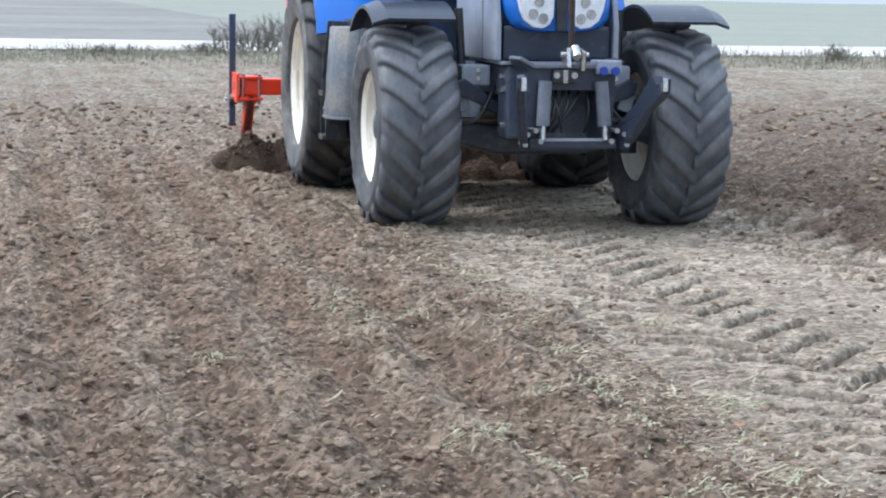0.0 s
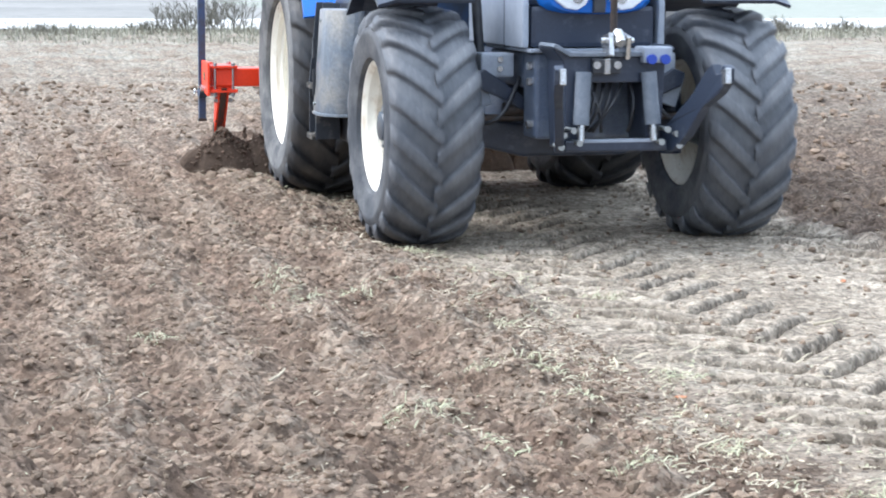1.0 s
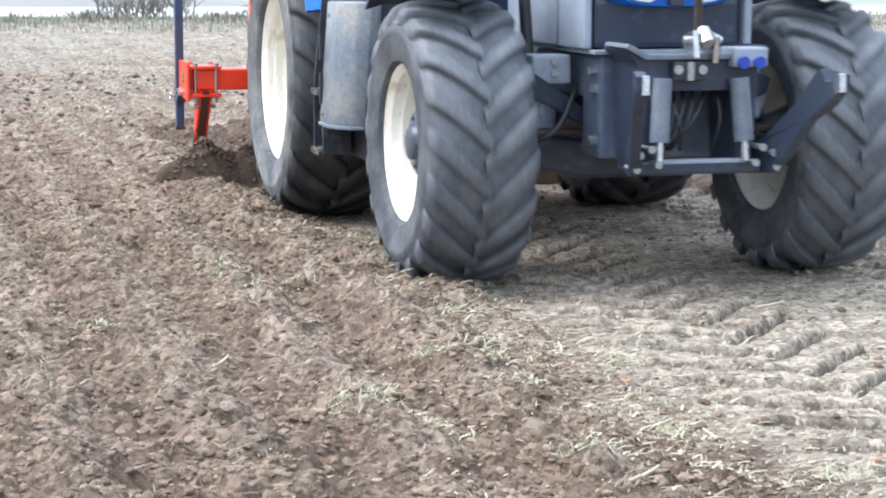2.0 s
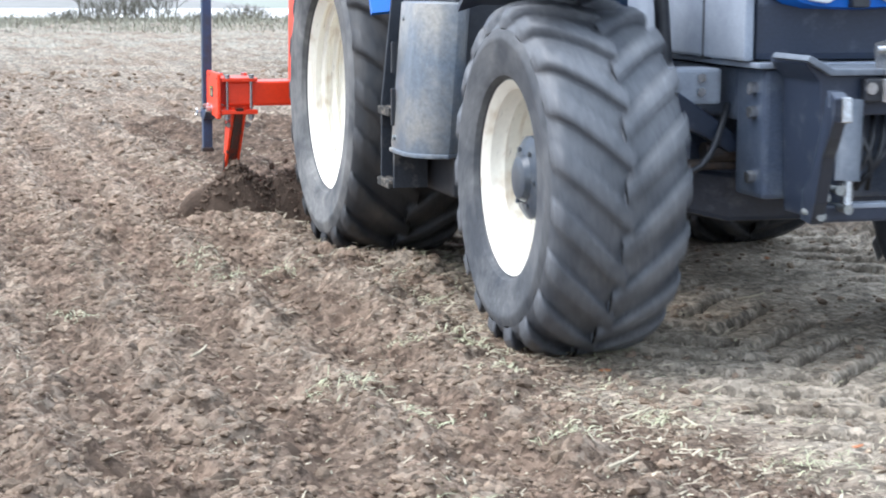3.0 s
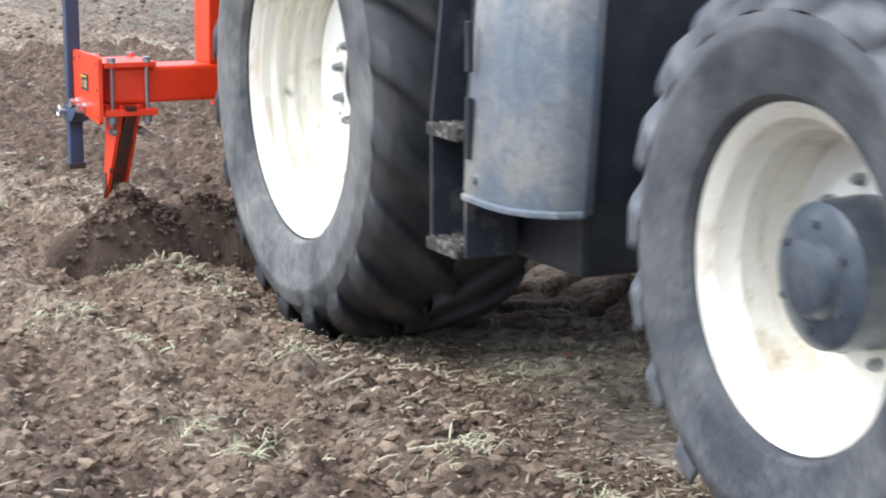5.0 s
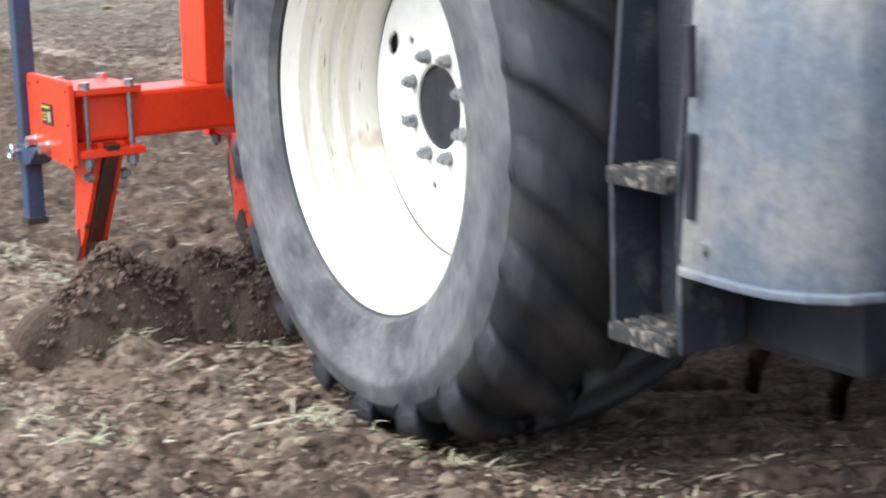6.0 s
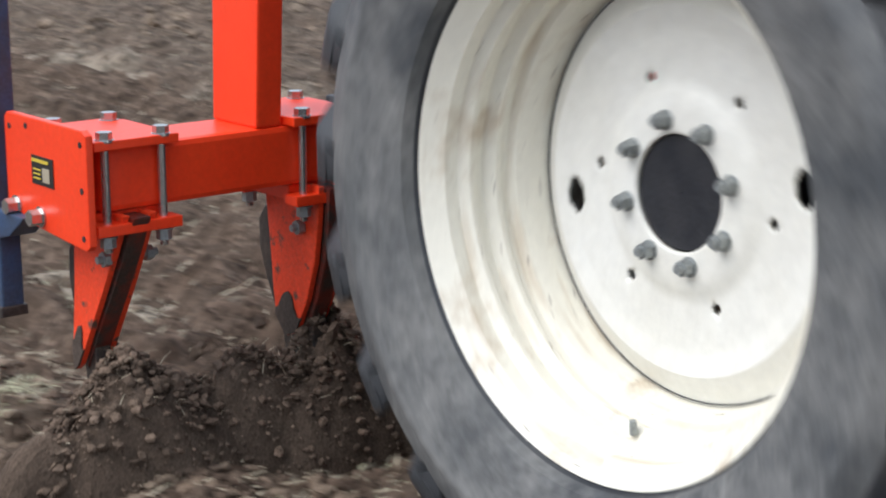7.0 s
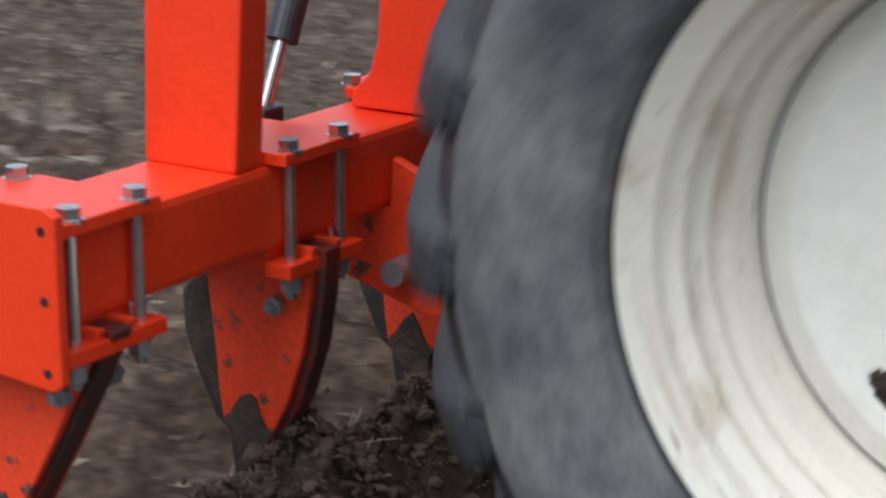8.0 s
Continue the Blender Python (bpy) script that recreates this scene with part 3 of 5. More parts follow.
def grass_tuft(x, y, size, rng):
    n = int(36 + 30 * size)
    px, py = x + 0.06 * size * rng.standard_normal(n), y + 0.07 * size * rng.standard_normal(n)
    z = ground_height(px, py)
    v, f = blades(px, py, z + 0.012, size * (0.025 + 0.05 * rng.random(n)), 0.002 + 0.0028 * rng.random(n), 0.1 + 0.55 * rng.random(n), rng, 1.1)
    scatter_mesh("grass_tuft", v - np.array([x, y, 0]), f, "grass", "small pale green grass tuft uprooted on the soil", "grass tuft", kind="").location = (x, y, 0)


RNG_TUFT = np.random.default_rng(3)
for gx, gy, gs in ((-2.06, 8.71, 1.1), (-1.62, 7.16, 0.8), (-2.03, 6.40, 1.4), (-0.84, 7.02, 1.0), (-1.46, 6.46, 0.9), (-2.11, 9.21, 1.0),
                   (-2.77, 8.12, 0.8), (-1.25, 8.23, 1.1), (-1.44, 6.96, 1.2), (-1.09, 5.89, 1.0), (-0.87, 5.22, 1.1), (-1.73, 8.96, 1.0), (-1.94, 4.62, 1.2),
                   (-1.53, 4.29, 1.2), (-1.57, 5.52, 0.9), (-1.31, 3.99, 0.8), (-0.5, 8.9, 1.1), (-0.9, 9.6, 1.2), (-1.1, 10.4, 1.0), (-1.93, 5.87, 0.9), (-2.08, 4.89, 1.0)):
    grass_tuft(gx, gy, gs, RNG_TUFT)
for group_tuft in [o for o in scene.objects if o.name.startswith("grass_tuft")]:
    tagged(group_tuft, group="grass tufts on the field")


def straw_stick(x, y, turn):
    bm = bmesh.new()
    for i in range(3):
        add_rod(bm, ((i - 1.5) * 0.045, 0.004 * i * i, 0.012), ((i - 0.45) * 0.045, 0.004 * (i + 1) ** 2, 0.015), 0.008 - 0.0015 * i, 0.007 - 0.0015 * i, 6)
    ob = tagged(part("straw_stalk", bm, "straw"), "broken bleached maize stalk on the ground", "stalk", "stalks on the field")
    ob.matrix_basis = pose(x, y, float(ground_height(np.array([x]), np.array([y]))[0]), 0, -8, turn)


for sx, sy, st in ((-0.97, 5.85, 75), (-1.12, 6.0, 5), (-0.6, 7.5, 20), (0.2, 7.9, -10), (-2.4, 7.2, 40), (-1.0, 7.3, 60), (-1.49, 5.17, 15), (-1.55, 4.42, -30)):
    straw_stick(sx, sy, st)


M["leaf"] = material("rusty_dead_leaf", (0.38, 0.12, 0.05), 0.7, second=(0.40, 0.22, 0.10), scale=20)
for lx, ly, turn in ((-0.95, 6.75, 20), (-0.1, 7.85, 70), (-1.55, 9.6, 130), (-0.62, 5.4, 200), (0.9, 9.2, 250)):
    leaf_bm = slab([(-0.05, 0), (-0.02, 0.022), (0.03, 0.02), (0.055, 0), (0.02, -0.024), (-0.025, -0.02)], "z", 0, 0.004, 0)
    for v in leaf_bm.verts:
        v.co.z += 6 * v.co.y ** 2 + 2 * v.co.x ** 2
    leaf = tagged(part("dead_leaf", leaf_bm, "leaf"), "curled rusty dead leaf on the ground", "leaf", "dead leaves on the field")
    leaf.data.transform(pose(0, 0, 0) * 0.62)
    leaf.matrix_basis = pose(lx, ly, float(ground_height(np.array([lx]), np.array([ly]))[0]) + 0.006, 8, 5, turn)


def field_edge():
    rng = np.random.default_rng(8)
    n = 42000
    x = -25 + 80 * rng.random(n)
    y = 41 + 10 * rng.random(n) ** 0.8
    tall = (0.12 + 0.32 * rng.random(n)) * (0.15 + 0.9 * lattice_noise(x, y, 2.2, 40) + 0.7 * lattice_noise(x, y, 0.6, 41) ** 2)
    v, f = blades(x, y, np.zeros(n), tall, 0.008 + 0.014 * rng.random(n), 0.6 + 0.8 * rng.random(n), rng, 0.7)
    scatter_mesh("weed_strip", v, f, "dry_weed", "dry olive weeds along the field's edge", "weeds")


field_edge()


def bare_bush(x, y, high, wide, seed):
    """A leafless bush: stems that fork into ever thinner twigs."""
    rng = random.Random(seed)
    bm = bmesh.new()

    def grow(at, way, length, r, level):
        end = at + way * length
        add_rod(bm, at, end, r, r * 0.6, 4)
        if level:
            for _ in range(3):
                turn = Vector((rng.gauss(0, 0.42), rng.gauss(0, 0.42), rng.gauss(0.12, 0.2)))
                grow(at + way * length * rng.uniform(0.45, 1), (way + turn).normalized(), length * rng.uniform(0.5, 0.75), r * 0.6, level - 1)
    for _ in range(34):
        start = Vector((rng.gauss(0, wide * 0.25), rng.gauss(0, wide * 0.2), -0.05))
        grow(start, Vector((rng.gauss(0, 0.3), rng.gauss(0, 0.3), 1)).normalized(), high * rng.uniform(0.2, 0.38), 0.015, 3)
    ob = tagged(part("bush", bm, "bush"), "leafless grey-brown bush at the field's edge", "bush", "bushes at the field's edge")
    ob.location = (x, y, 0)


for bx, by, bh, bw, bs in ((2.0, 49, 1.45, 1.3, 1), (3.1, 49.5, 1.6, 1.3, 2), (1.2, 48.5, 0.7, 1.2, 3), (5.6, 49, 0.8, 1.0, 4), (17.3, 47, 0.8, 1.0, 5), (19.6, 48, 0.7, 1.0, 6), (-1.3, 48, 0.5, 1.5, 7), (4.4, 48, 0.55, 1.2, 8)):
    bare_bush(bx, by, bh, bw, bs)


# ---- the tractor: it faces -y, with its rear axle over its own origin ----
REAR_Z, FRONT_Z, BASE_LEN = 0.857, 0.686, 2.744
REAR_X, FRONT_X = 1.0, 0.951


def tyre(R, half, seat_r, lugs, bar, deep, seat):
    """A lugged tractor tyre round the x axis: carcass, sidewalls and chevron bars that lead at the middle."""
    base = R - deep
    profile = []
    for k in range(17):
        u = -1 + k / 8
        profile.append((u * half * 0.86, base - 0.03 * u * u - 0.012 * u ** 4))
    low = [(half * 0.97, base - 0.085), (half, (base + seat_r) / 2 + 0.035), (half * 1.014, (base + seat_r) / 2 + 0.026), (half * 1.014, (base + seat_r) / 2 + 0.010), (half, (base + seat_r) / 2), (half * 0.985, seat_r + 0.060), (half * 0.93, seat_r + 0.022), ((half * 0.93 + seat) / 2 - 0.004, seat_r + 0.012), (seat, seat_r + 0.002), (seat - 0.012, seat_r - 0.010)]
    outline = [(-x, r) for x, r in low[::-1]] + profile + low
    carcass = lathe(outline, 84)
    bars = []
    for side in (-1, 1):
        one = bmesh.new()
        rows = []
        for u, drop, r_in in ((-0.06, 0, base - 0.01), (0.2, 0.0, base - 0.012), (0.45, 0.004, base - 0.016), (0.72, 0.016, base - 0.03), (0.90, 0.036, base - 0.06), (0.975, 0.072, base - 0.12), (0.985, 0.112, base - 0.15)):
            lag = (u * half * 0.95) / R
            wide = bar * (1.0 + 0.35 * u - (0.45 if u > 0.98 else 0.0)) / R
            top, x = R - drop, side * u * half
            x_in = side * u * half * (0.97 if u > 0.95 else 1)
            quad = []
            for rr, xx, ww in ((r_in, x_in, wide * 1.18), (top, x, wide)):
                for s in (-0.5, 0.5):
                    # angles run from straight ahead over the bottom: the wheel rolls towards -y
                    a = s * ww - lag
                    quad.append(one.verts.new((xx, -rr * math.cos(a), -rr * math.sin(a))))
            rows.append(quad)
        for a, b in zip(rows, rows[1:]):
            for i, j in ((0, 1), (1, 3), (3, 2), (2, 0)):
                one.faces.new((a[i], a[j], b[j], b[i]))
        one.faces.new(rows[0])
        one.faces.new(rows[-1])
        bmesh.ops.recalc_face_normals(one, faces=one.faces)
        bmesh.ops.bevel(one, geom=list(one.edges), offset=0.008, segments=2, profile=0.5, affect="EDGES")
        for f in one.faces:
            f.smooth = True
        bars.append(one)
    return carcass, bars


def wheel_tyre(wheel, R, half, seat_r, lugs, bar, deep, seat, wall, tread):
    carcass, bars = tyre(R, half, seat_r, lugs, bar, deep, seat)
    ob = smooth(part("tyre", carcass, wall, wheel, "dusty black ribbed tractor tyre"), 40)
    ob.data.materials.append(M[tread])
    ob.data.materials.append(M["plastic"])
    for p in ob.data.polygons:
        if math.hypot(p.center.y, p.center.z) > R - deep - 0.075:
            p.material_index = 1
        elif math.hypot(p.center.y, p.center.z) < seat_r + 0.009:
            p.material_index = 2
    for side, one in zip((-1, 1), bars):
        first = part("tread_lug", one, tread, wheel)
        for k in range(lugs):
            turn = pose(0, 0, 0, 360 * (k + (0.5 if side > 0 else 0)) / lugs)
            if k == 0:
                first.matrix_basis = turn
            else:
                lug = new("tread_lug", first.data)
                lug.parent, lug.matrix_basis = wheel, turn


def rear_wheel(side, tractor):
    s = -side  # outer face towards side
    hub = lathe([(side * 0.057, 0.002), (side * 0.057, 0.107), (side * 0.050, 0.1125), (-side * 0.10, 0.118), (-side * 0.14, 0.16), (-side * 0.30, 0.15), (-side * 0.30, 0.002)], 40)
    wheel = smooth(part("rear_wheel", hub, "hub_black", tractor, "large rear wheel with a cream rim and dusty tyre"))
    wheel.matrix_basis = pose(side * REAR_X, 0, REAR_Z)
    wheel_tyre(wheel, 0.872, 0.325, 0.510, 20, 0.086, 0.042, 0.262, "sidewall", "shaded_rubber")
    inner = [(0.266, 0.505), (0.244, 0.488), (0.236, 0.476), (0.205, 0.474), (0.198, 0.462), (0.190, 0.453), (0.178, 0.453), (0.170, 0.463), (0.150, 0.463), (0.142, 0.450), (0.134, 0.440), (0.122, 0.440), (0.114, 0.449), (0.100, 0.445), (0.092, 0.428), (0.060, 0.415), (0.010, 0.410), (-0.05, 0.409), (-0.15, 0.436), (-0.225, 0.468), (-0.262, 0.500)]
    outer = [(-0.262, 0.514), (-0.252, 0.512), (-0.24, 0.490), (-0.15, 0.462), (-0.05, 0.440), (0.075, 0.445), (0.15, 0.472), (0.235, 0.492), (0.250, 0.512), (0.264, 0.519), (0.272, 0.514)]
    barrel = inner + outer
    smooth(part("rim", lathe([(side * x, r) for x, r in barrel], 96, True), "rim_inside", wheel, "cream painted steel rim with brown mud stains"), 25)
    # the dished disc, with two long slots, six small holes and eight nuts; the bore shows the black hub
    disc = bmesh.new()
    segs = 240
    rings_r = [0.111, 0.118, 0.150, 0.172, 0.185, 0.197, 0.213, 0.2175, 0.222, 0.2265, 0.231, 0.2355, 0.250, 0.266, 0.272, 0.278, 0.284, 0.290, 0.296, 0.302, 0.308, 0.314, 0.320, 0.326, 0.345, 0.382, 0.398, 0.411]

    def depth(r):
        return 0.040 + 0.014 * (1 - float(step_up(r, 0.165, 0.205))) + 0.006 * float(step_up(r, 0.30, 0.35)) - 0.040 * float(step_up(r, 0.345, 0.411))

    def cut(r, a):
        """Whether a place on the disc lies in one of its holes."""
        for q, mid, tall, wide in ((170, 0.295, 0.024, 0.036), (350, 0.295, 0.024, 0.036), *((v, 0.224, 0.010, 0.010) for v in (6, 66, 126, 186, 246, 306))):
            along = mid * radians((a - q + 180) % 360 - 180)
            if ((r - mid) / tall) ** 2 + (along / wide) ** 2 < 1:
                return True
        return False
    grid = [[disc.verts.new((side * depth(r), -r * math.cos(2 * math.pi * i / segs), -r * math.sin(2 * math.pi * i / segs))) for i in range(segs)] for r in rings_r]
    for j in range(len(rings_r) - 1):
        for i in range(segs):
            if not cut((rings_r[j] + rings_r[j + 1]) / 2, 360 * (i + 0.5) / segs):
                disc.faces.new((grid[j][i], grid[j][(i + 1) % segs], grid[j + 1][(i + 1) % segs], grid[j + 1][i]))
    bmesh.ops.recalc_face_normals(disc, faces=disc.faces)
    ob = smooth(part("disc", disc, "cream", wheel, "cream painted dished wheel disc"), 30)
    ob.modifiers.new("plate", "SOLIDIFY").thickness = -0.012
    # welded seam between the disc and the barrel
    smooth(part("seam", lathe([(side * 0.019, 0.4035), (side * 0.024, 0.4055), (side * 0.019, 0.4075)], 90), "plastic", wheel, "thin dark seam round the disc"))
    for k in range(8):
        a = radians(30 + 45 * k)
        y, z = -0.1375 * math.cos(a), -0.1375 * math.sin(a)
        bm = rod((side * 0.050, y, z), (side * 0.070, y, z), 0.0195, 0.0195, 20)
        add_rod(bm, (side * 0.068, y, z), (side * 0.091, y, z), 0.0170, 0.0160, 6)
        add_rod(bm, (side * 0.089, y, z), (side * 0.101, y, z), 0.0110, 0.0090, 10)
        part("wheel_nut", bm, "nut", wheel, "grey galvanised wheel nut")
    a = radians(92)
    bm = rod((side * 0.15, -0.452 * math.cos(a), -0.452 * math.sin(a)), (side * 0.155, -0.425 * math.cos(a), -0.425 * math.sin(a)), 0.009, 0.007, 10)
    part("valve_stem", bm, "nut", wheel)
    return wheel


def front_wheel(side, tractor):
    cover = lathe([(side * 0.205, 0.002), (side * 0.205, 0.060), (side * 0.198, 0.082), (side * 0.175, 0.095), (side * 0.168, 0.140), (side * 0.152, 0.164), (side * 0.05, 0.172), (side * 0.02, 0.172), (-side * 0.06, 0.165), (-side * 0.16, 0.12), (-side * 0.26, 0.10), (-side * 0.26, 0.002)], 48)
    wheel = smooth(part("front_wheel", cover, "hub_grey", tractor, "front wheel with a cream rim and a dark hub"), 30)
    wheel.matrix_basis = pose(side * FRONT_X, -BASE_LEN, FRONT_Z)
    wheel_tyre(wheel, 0.704, 0.275, 0.379, 19, 0.080, 0.036, 0.222, "front_sidewall", "rubber")
    barrel = [(0.225, 0.374), (0.230, 0.382), (0.223, 0.387), (0.210, 0.380), (0.204, 0.358), (0.168, 0.346), (0.150, 0.330), (0.120, 0.326), (0.04, 0.318), (-0.06, 0.318), (-0.15, 0.336), (-0.205, 0.356), (-0.222, 0.386), (-0.228, 0.380),
              (-0.224, 0.370), (-0.19, 0.342), (-0.13, 0.322), (-0.06, 0.308), (0.04, 0.308), (0.118, 0.316), (0.148, 0.320), (0.165, 0.336), (0.200, 0.348)]
    smooth(part("rim", lathe([(side * x, r) for x, r in barrel], 84, True), "rim_inside", wheel, "cream painted steel rim with mud stains"), 25)
    disc = lathe([(side * 0.015, 0.150), (side * 0.018, 0.225), (-side * 0.002, 0.25), (-side * 0.004, 0.285), (side * 0.010, 0.312), (-side * 0.004, 0.312), (-side * 0.016, 0.285), (-side * 0.014, 0.25), (side * 0.004, 0.225), (side * 0.004, 0.150)], 72, True)
    smooth(part("disc", disc, "cream", wheel, "cream painted wheel disc"), 30)
    for k in range(10):
        a = radians(36 * k + 10)
        y, z = -0.205 * math.cos(a), -0.205 * math.sin(a)
        bm = rod((side * 0.016, y, z), (side * 0.040, y, z), 0.016, 0.015, 6)
        add_rod(bm, (side * 0.038, y, z), (side * 0.050, y, z), 0.009, 0.008, 8)
        part("wheel_nut", bm, "nut", wheel)
    for k in range(6):
        a = radians(60 * k)
        y, z = -0.118 * math.cos(a), -0.118 * math.sin(a)
        part("cover_bolt", rod((side * 0.165, y, z), (side * 0.182, y, z), 0.010, 0.010, 6), "hub_grey", wheel)
    return wheel


tractor = thing("tractor", "blue farm tractor with cream wheel rims driving over the field", "tractor")
WHEELS = []
for side in (-1, 1):
    WHEELS.append((rear_wheel(side, tractor), pose(side * REAR_X, 0, REAR_Z), 140.0))
    WHEELS.append((front_wheel(side, tractor), pose(side * FRONT_X, -BASE_LEN, FRONT_Z), 164.0))


def tractor_body(t):
    # chassis: gearbox, engine block, front bolster
    bm = box((-0.30, -2.45, 0.56), (0.30, 0.35, 1.10), 0.04)
    add_box(bm, (-0.22, -2.3, 0.48), (0.22, -0.6, 0.60), 0.03)
    add_rod(bm, (-0.80, 0, REAR_Z), (0.80, 0, REAR_Z), 0.15, segs=24)
    add_box(bm, (-0.36, -0.30, 0.60), (0.36, 0.42, 1.15), 0.05)
    part("chassis", bm, "frame", t, "dark cast gearbox and engine frame")
    bm = box((-0.36, -3.28, 0.64), (0.36, -3.03, 1.13), 0.02)
    part("front_bolster", bm, "frame", t, "dark cast front support frame")
    part("frame_rail", box((-0.355, -3.027, 0.92), (0.355, -2.30, 1.125), 0.02), "frame", t, "dark cast frame rail")
    part("frame_lip", box((-0.40, -3.30, 1.133), (0.40, -2.35, 1.155), 0.006), "panel", t, "pale lip of the frame")
    for x, y, z in ((-0.372, -3.20, 1.055), (-0.372, -3.20, 0.965), (-0.372, -3.20, 0.72), (0.372, -3.20, 1.055), (0.372, -3.20, 0.965)):
        part("frame_bolt", rod((x - 0.016, y, z), (x + 0.016, y, z), 0.024, segs=6), "chrome", t, "pale bolt head on the frame")
    # front axle with its steering rods and brackets
    bm = slab([(-0.72, 0.60), (-0.30, 0.50), (0.30, 0.50), (0.72, 0.60), (0.72, 0.76), (0.30, 0.70), (-0.30, 0.70), (-0.72, 0.76)], "y", -BASE_LEN - 0.11, -BASE_LEN + 0.11, 0.02)
    part("front_axle", bm, "arm", t, "dark cast front axle")
    for s in (-1, 1):
        bm = slab([(s * 0.66, 1.00), (s * 0.58, 1.03), (s * 0.36, 0.88), (s * 0.30, 0.80), (s * 0.36, 0.79), (s * 0.48, 0.86), (s * 0.64, 0.92)], "y", -2.99, -2.93, 0.012)
        part("axle_stay", bm, "arm", t, "dark slanting axle stay")
        part("axle_knuckle", rod((s * 0.66, -BASE_LEN, 0.50), (s * 0.66, -BASE_LEN, 0.88), 0.075, 0.065, 20), "arm", t, "dark steering knuckle")
    bm = rod((-0.70, -2.92, 0.74), (0.70, -2.92, 0.74), 0.022)
    add_rod(bm, (-0.45, -2.93, 0.79), (0.45, -2.93, 0.79), 0.040)
    part("steering_cylinder", bm, "steel_dark", t)
    for s in (-1, 1):
        bm = box((s * 0.50 - 0.10, -2.98, 0.98), (s * 0.50 + 0.10, -2.82, 1.12), 0.015)
        add_box(bm, (s * 0.60 - 0.05, -2.95, 0.80), (s * 0.60 + 0.05, -2.84, 1.00), 0.012, pose(0, 0, 0, 0, s * 18, 0))
        part("fender_bracket", bm, "panel", t, "grey bolted mudguard bracket")
        for z in (1.03, 1.085):
            part("bracket_bolt", rod((s * 0.49, -3.0, z), (s * 0.49, -2.975, z), 0.018, segs=6), "chrome", t)
        bm = rod((s * 0.56, -2.80, 1.08), (s * 0.58, -2.76, 1.50), 0.03)
        part("fender_post", bm, "plastic", t)
        part("front_fender", arc_sheet(-BASE_LEN, FRONT_Z, 0.838, 0.022, 60, 128, s * 1.25, s * 0.69, droop=0.035), "arm", t, "black plastic front mudguard")
        smooth(part("rear_fender", arc_sheet(0, REAR_Z, 1.00, 0.03, 25, 150, s * 1.27, s * 0.60, 24, 0.03), "blue", t, "bright blue rear mudguard"))
        # curved hose over the front axle
        pts = [Vector((s * (0.36 + 0.32 * u), -2.95 - 0.12 * math.sin(math.pi * u), 0.98 - 0.26 * u - 0.10 * math.sin(math.pi * u))) for u in np.linspace(0, 1, 9)]
        part("brake_hose", tube(pts, 0.013), "plastic", t)
        # side panel of the engine, in two sheets with a dark seam
        for y0, y1 in ((-3.235, -2.86), (-2.845, -2.05)):
            part("engine_panel", slab([(y0, 1.158), (y1, 1.158), (y1, 1.74), (y0 + 0.10, 1.74), (y0 + 0.04, 1.55), (y0, 1.40)], "x", s * 0.41 - 0.02, s * 0.41 + 0.02, 0.012), "panel", t, "grey engine side panel")
        part("panel_seam", box((s * 0.412 - 0.015, -2.872, 1.15), (s * 0.412 + 0.015, -2.833, 1.72), 0.004), "plastic", t)
    # bonnet: a rounded nose with two tall lamps in a bright blue surround
    bm = bmesh.new()
    secs = []
    for y, w, z0, z1 in ((-3.30, 0.20, 1.42, 1.58), (-3.29, 0.30, 1.36, 1.66), (-3.22, 0.365, 1.35, 1.73), (-3.10, 0.40, 1.47, 1.78), (-2.0, 0.43, 1.56, 1.90), (-1.35, 0.44, 1.55, 1.95)):
        ring = []
        for k in range(20):
            a = 2 * math.pi * k / 20
            cx, cz = math.cos(a), math.sin(a)
            ring.append(bm.verts.new((w * math.copysign(abs(cx) ** 0.55, cx), y, (z0 + z1) / 2 + (z1 - z0) / 2 * math.copysign(abs(cz) ** 0.6, cz))))
        secs.append(ring)
    for a, b in zip(secs, secs[1:]):
        for k in range(20):
            bm.faces.new((a[k], a[(k + 1) % 20], b[(k + 1) % 20], b[k]))
    bm.faces.new(secs[0])
    bm.faces.new(secs[-1])
    bmesh.ops.recalc_face_normals(bm, faces=bm.faces)
    smooth(part("bonnet", bm, "blue", t, "bright blue bonnet with a rounded nose"), 50)
    part("grille", box((-0.375, -3.215, 1.158), (0.375, -2.9, 1.40), 0.03), "arm", t, "dark navy lower grille")
    for s in (-1, 1):
        outline = [(s * x, z) for x, z in ((0.05, 1.60), (0.055, 1.46), (0.08, 1.405), (0.13, 1.375), (0.20, 1.385), (0.26, 1.43), (0.29, 1.50), (0.31, 1.60), (0.30, 1.66), (0.08, 1.66))]
        lamp = part("headlamp", slab(outline, "y", -3.325, -3.24, 0.012), "lamp", t, "white headlamp with a clear lens")
        for dx, dz in ((0.0, 0.0), (0.07, 0.03), (0.03, 0.11)):
            part("reflector", rod((s * (0.13 + dx), -3.332, 1.445 + dz), (s * (0.13 + dx), -3.322, 1.445 + dz), 0.034, 0.030, 20), "chrome", lamp)
    part("lamp_divider", slab([(-0.035, 1.36), (0.035, 1.36), (0.045, 1.70), (-0.045, 1.70)], "y", -3.335, -3.25, 0.008), "plastic", t)
    # cab base and deck
    bm = box((-0.62, -1.40, 1.0), (0.62, 0.55, 1.78), 0.05)
    add_box(bm, (-0.78, -1.32, 0.98), (0.78, -0.95, 1.50), 0.04)
    part("cab_base", bm, "navy", t, "dark lower cab body")
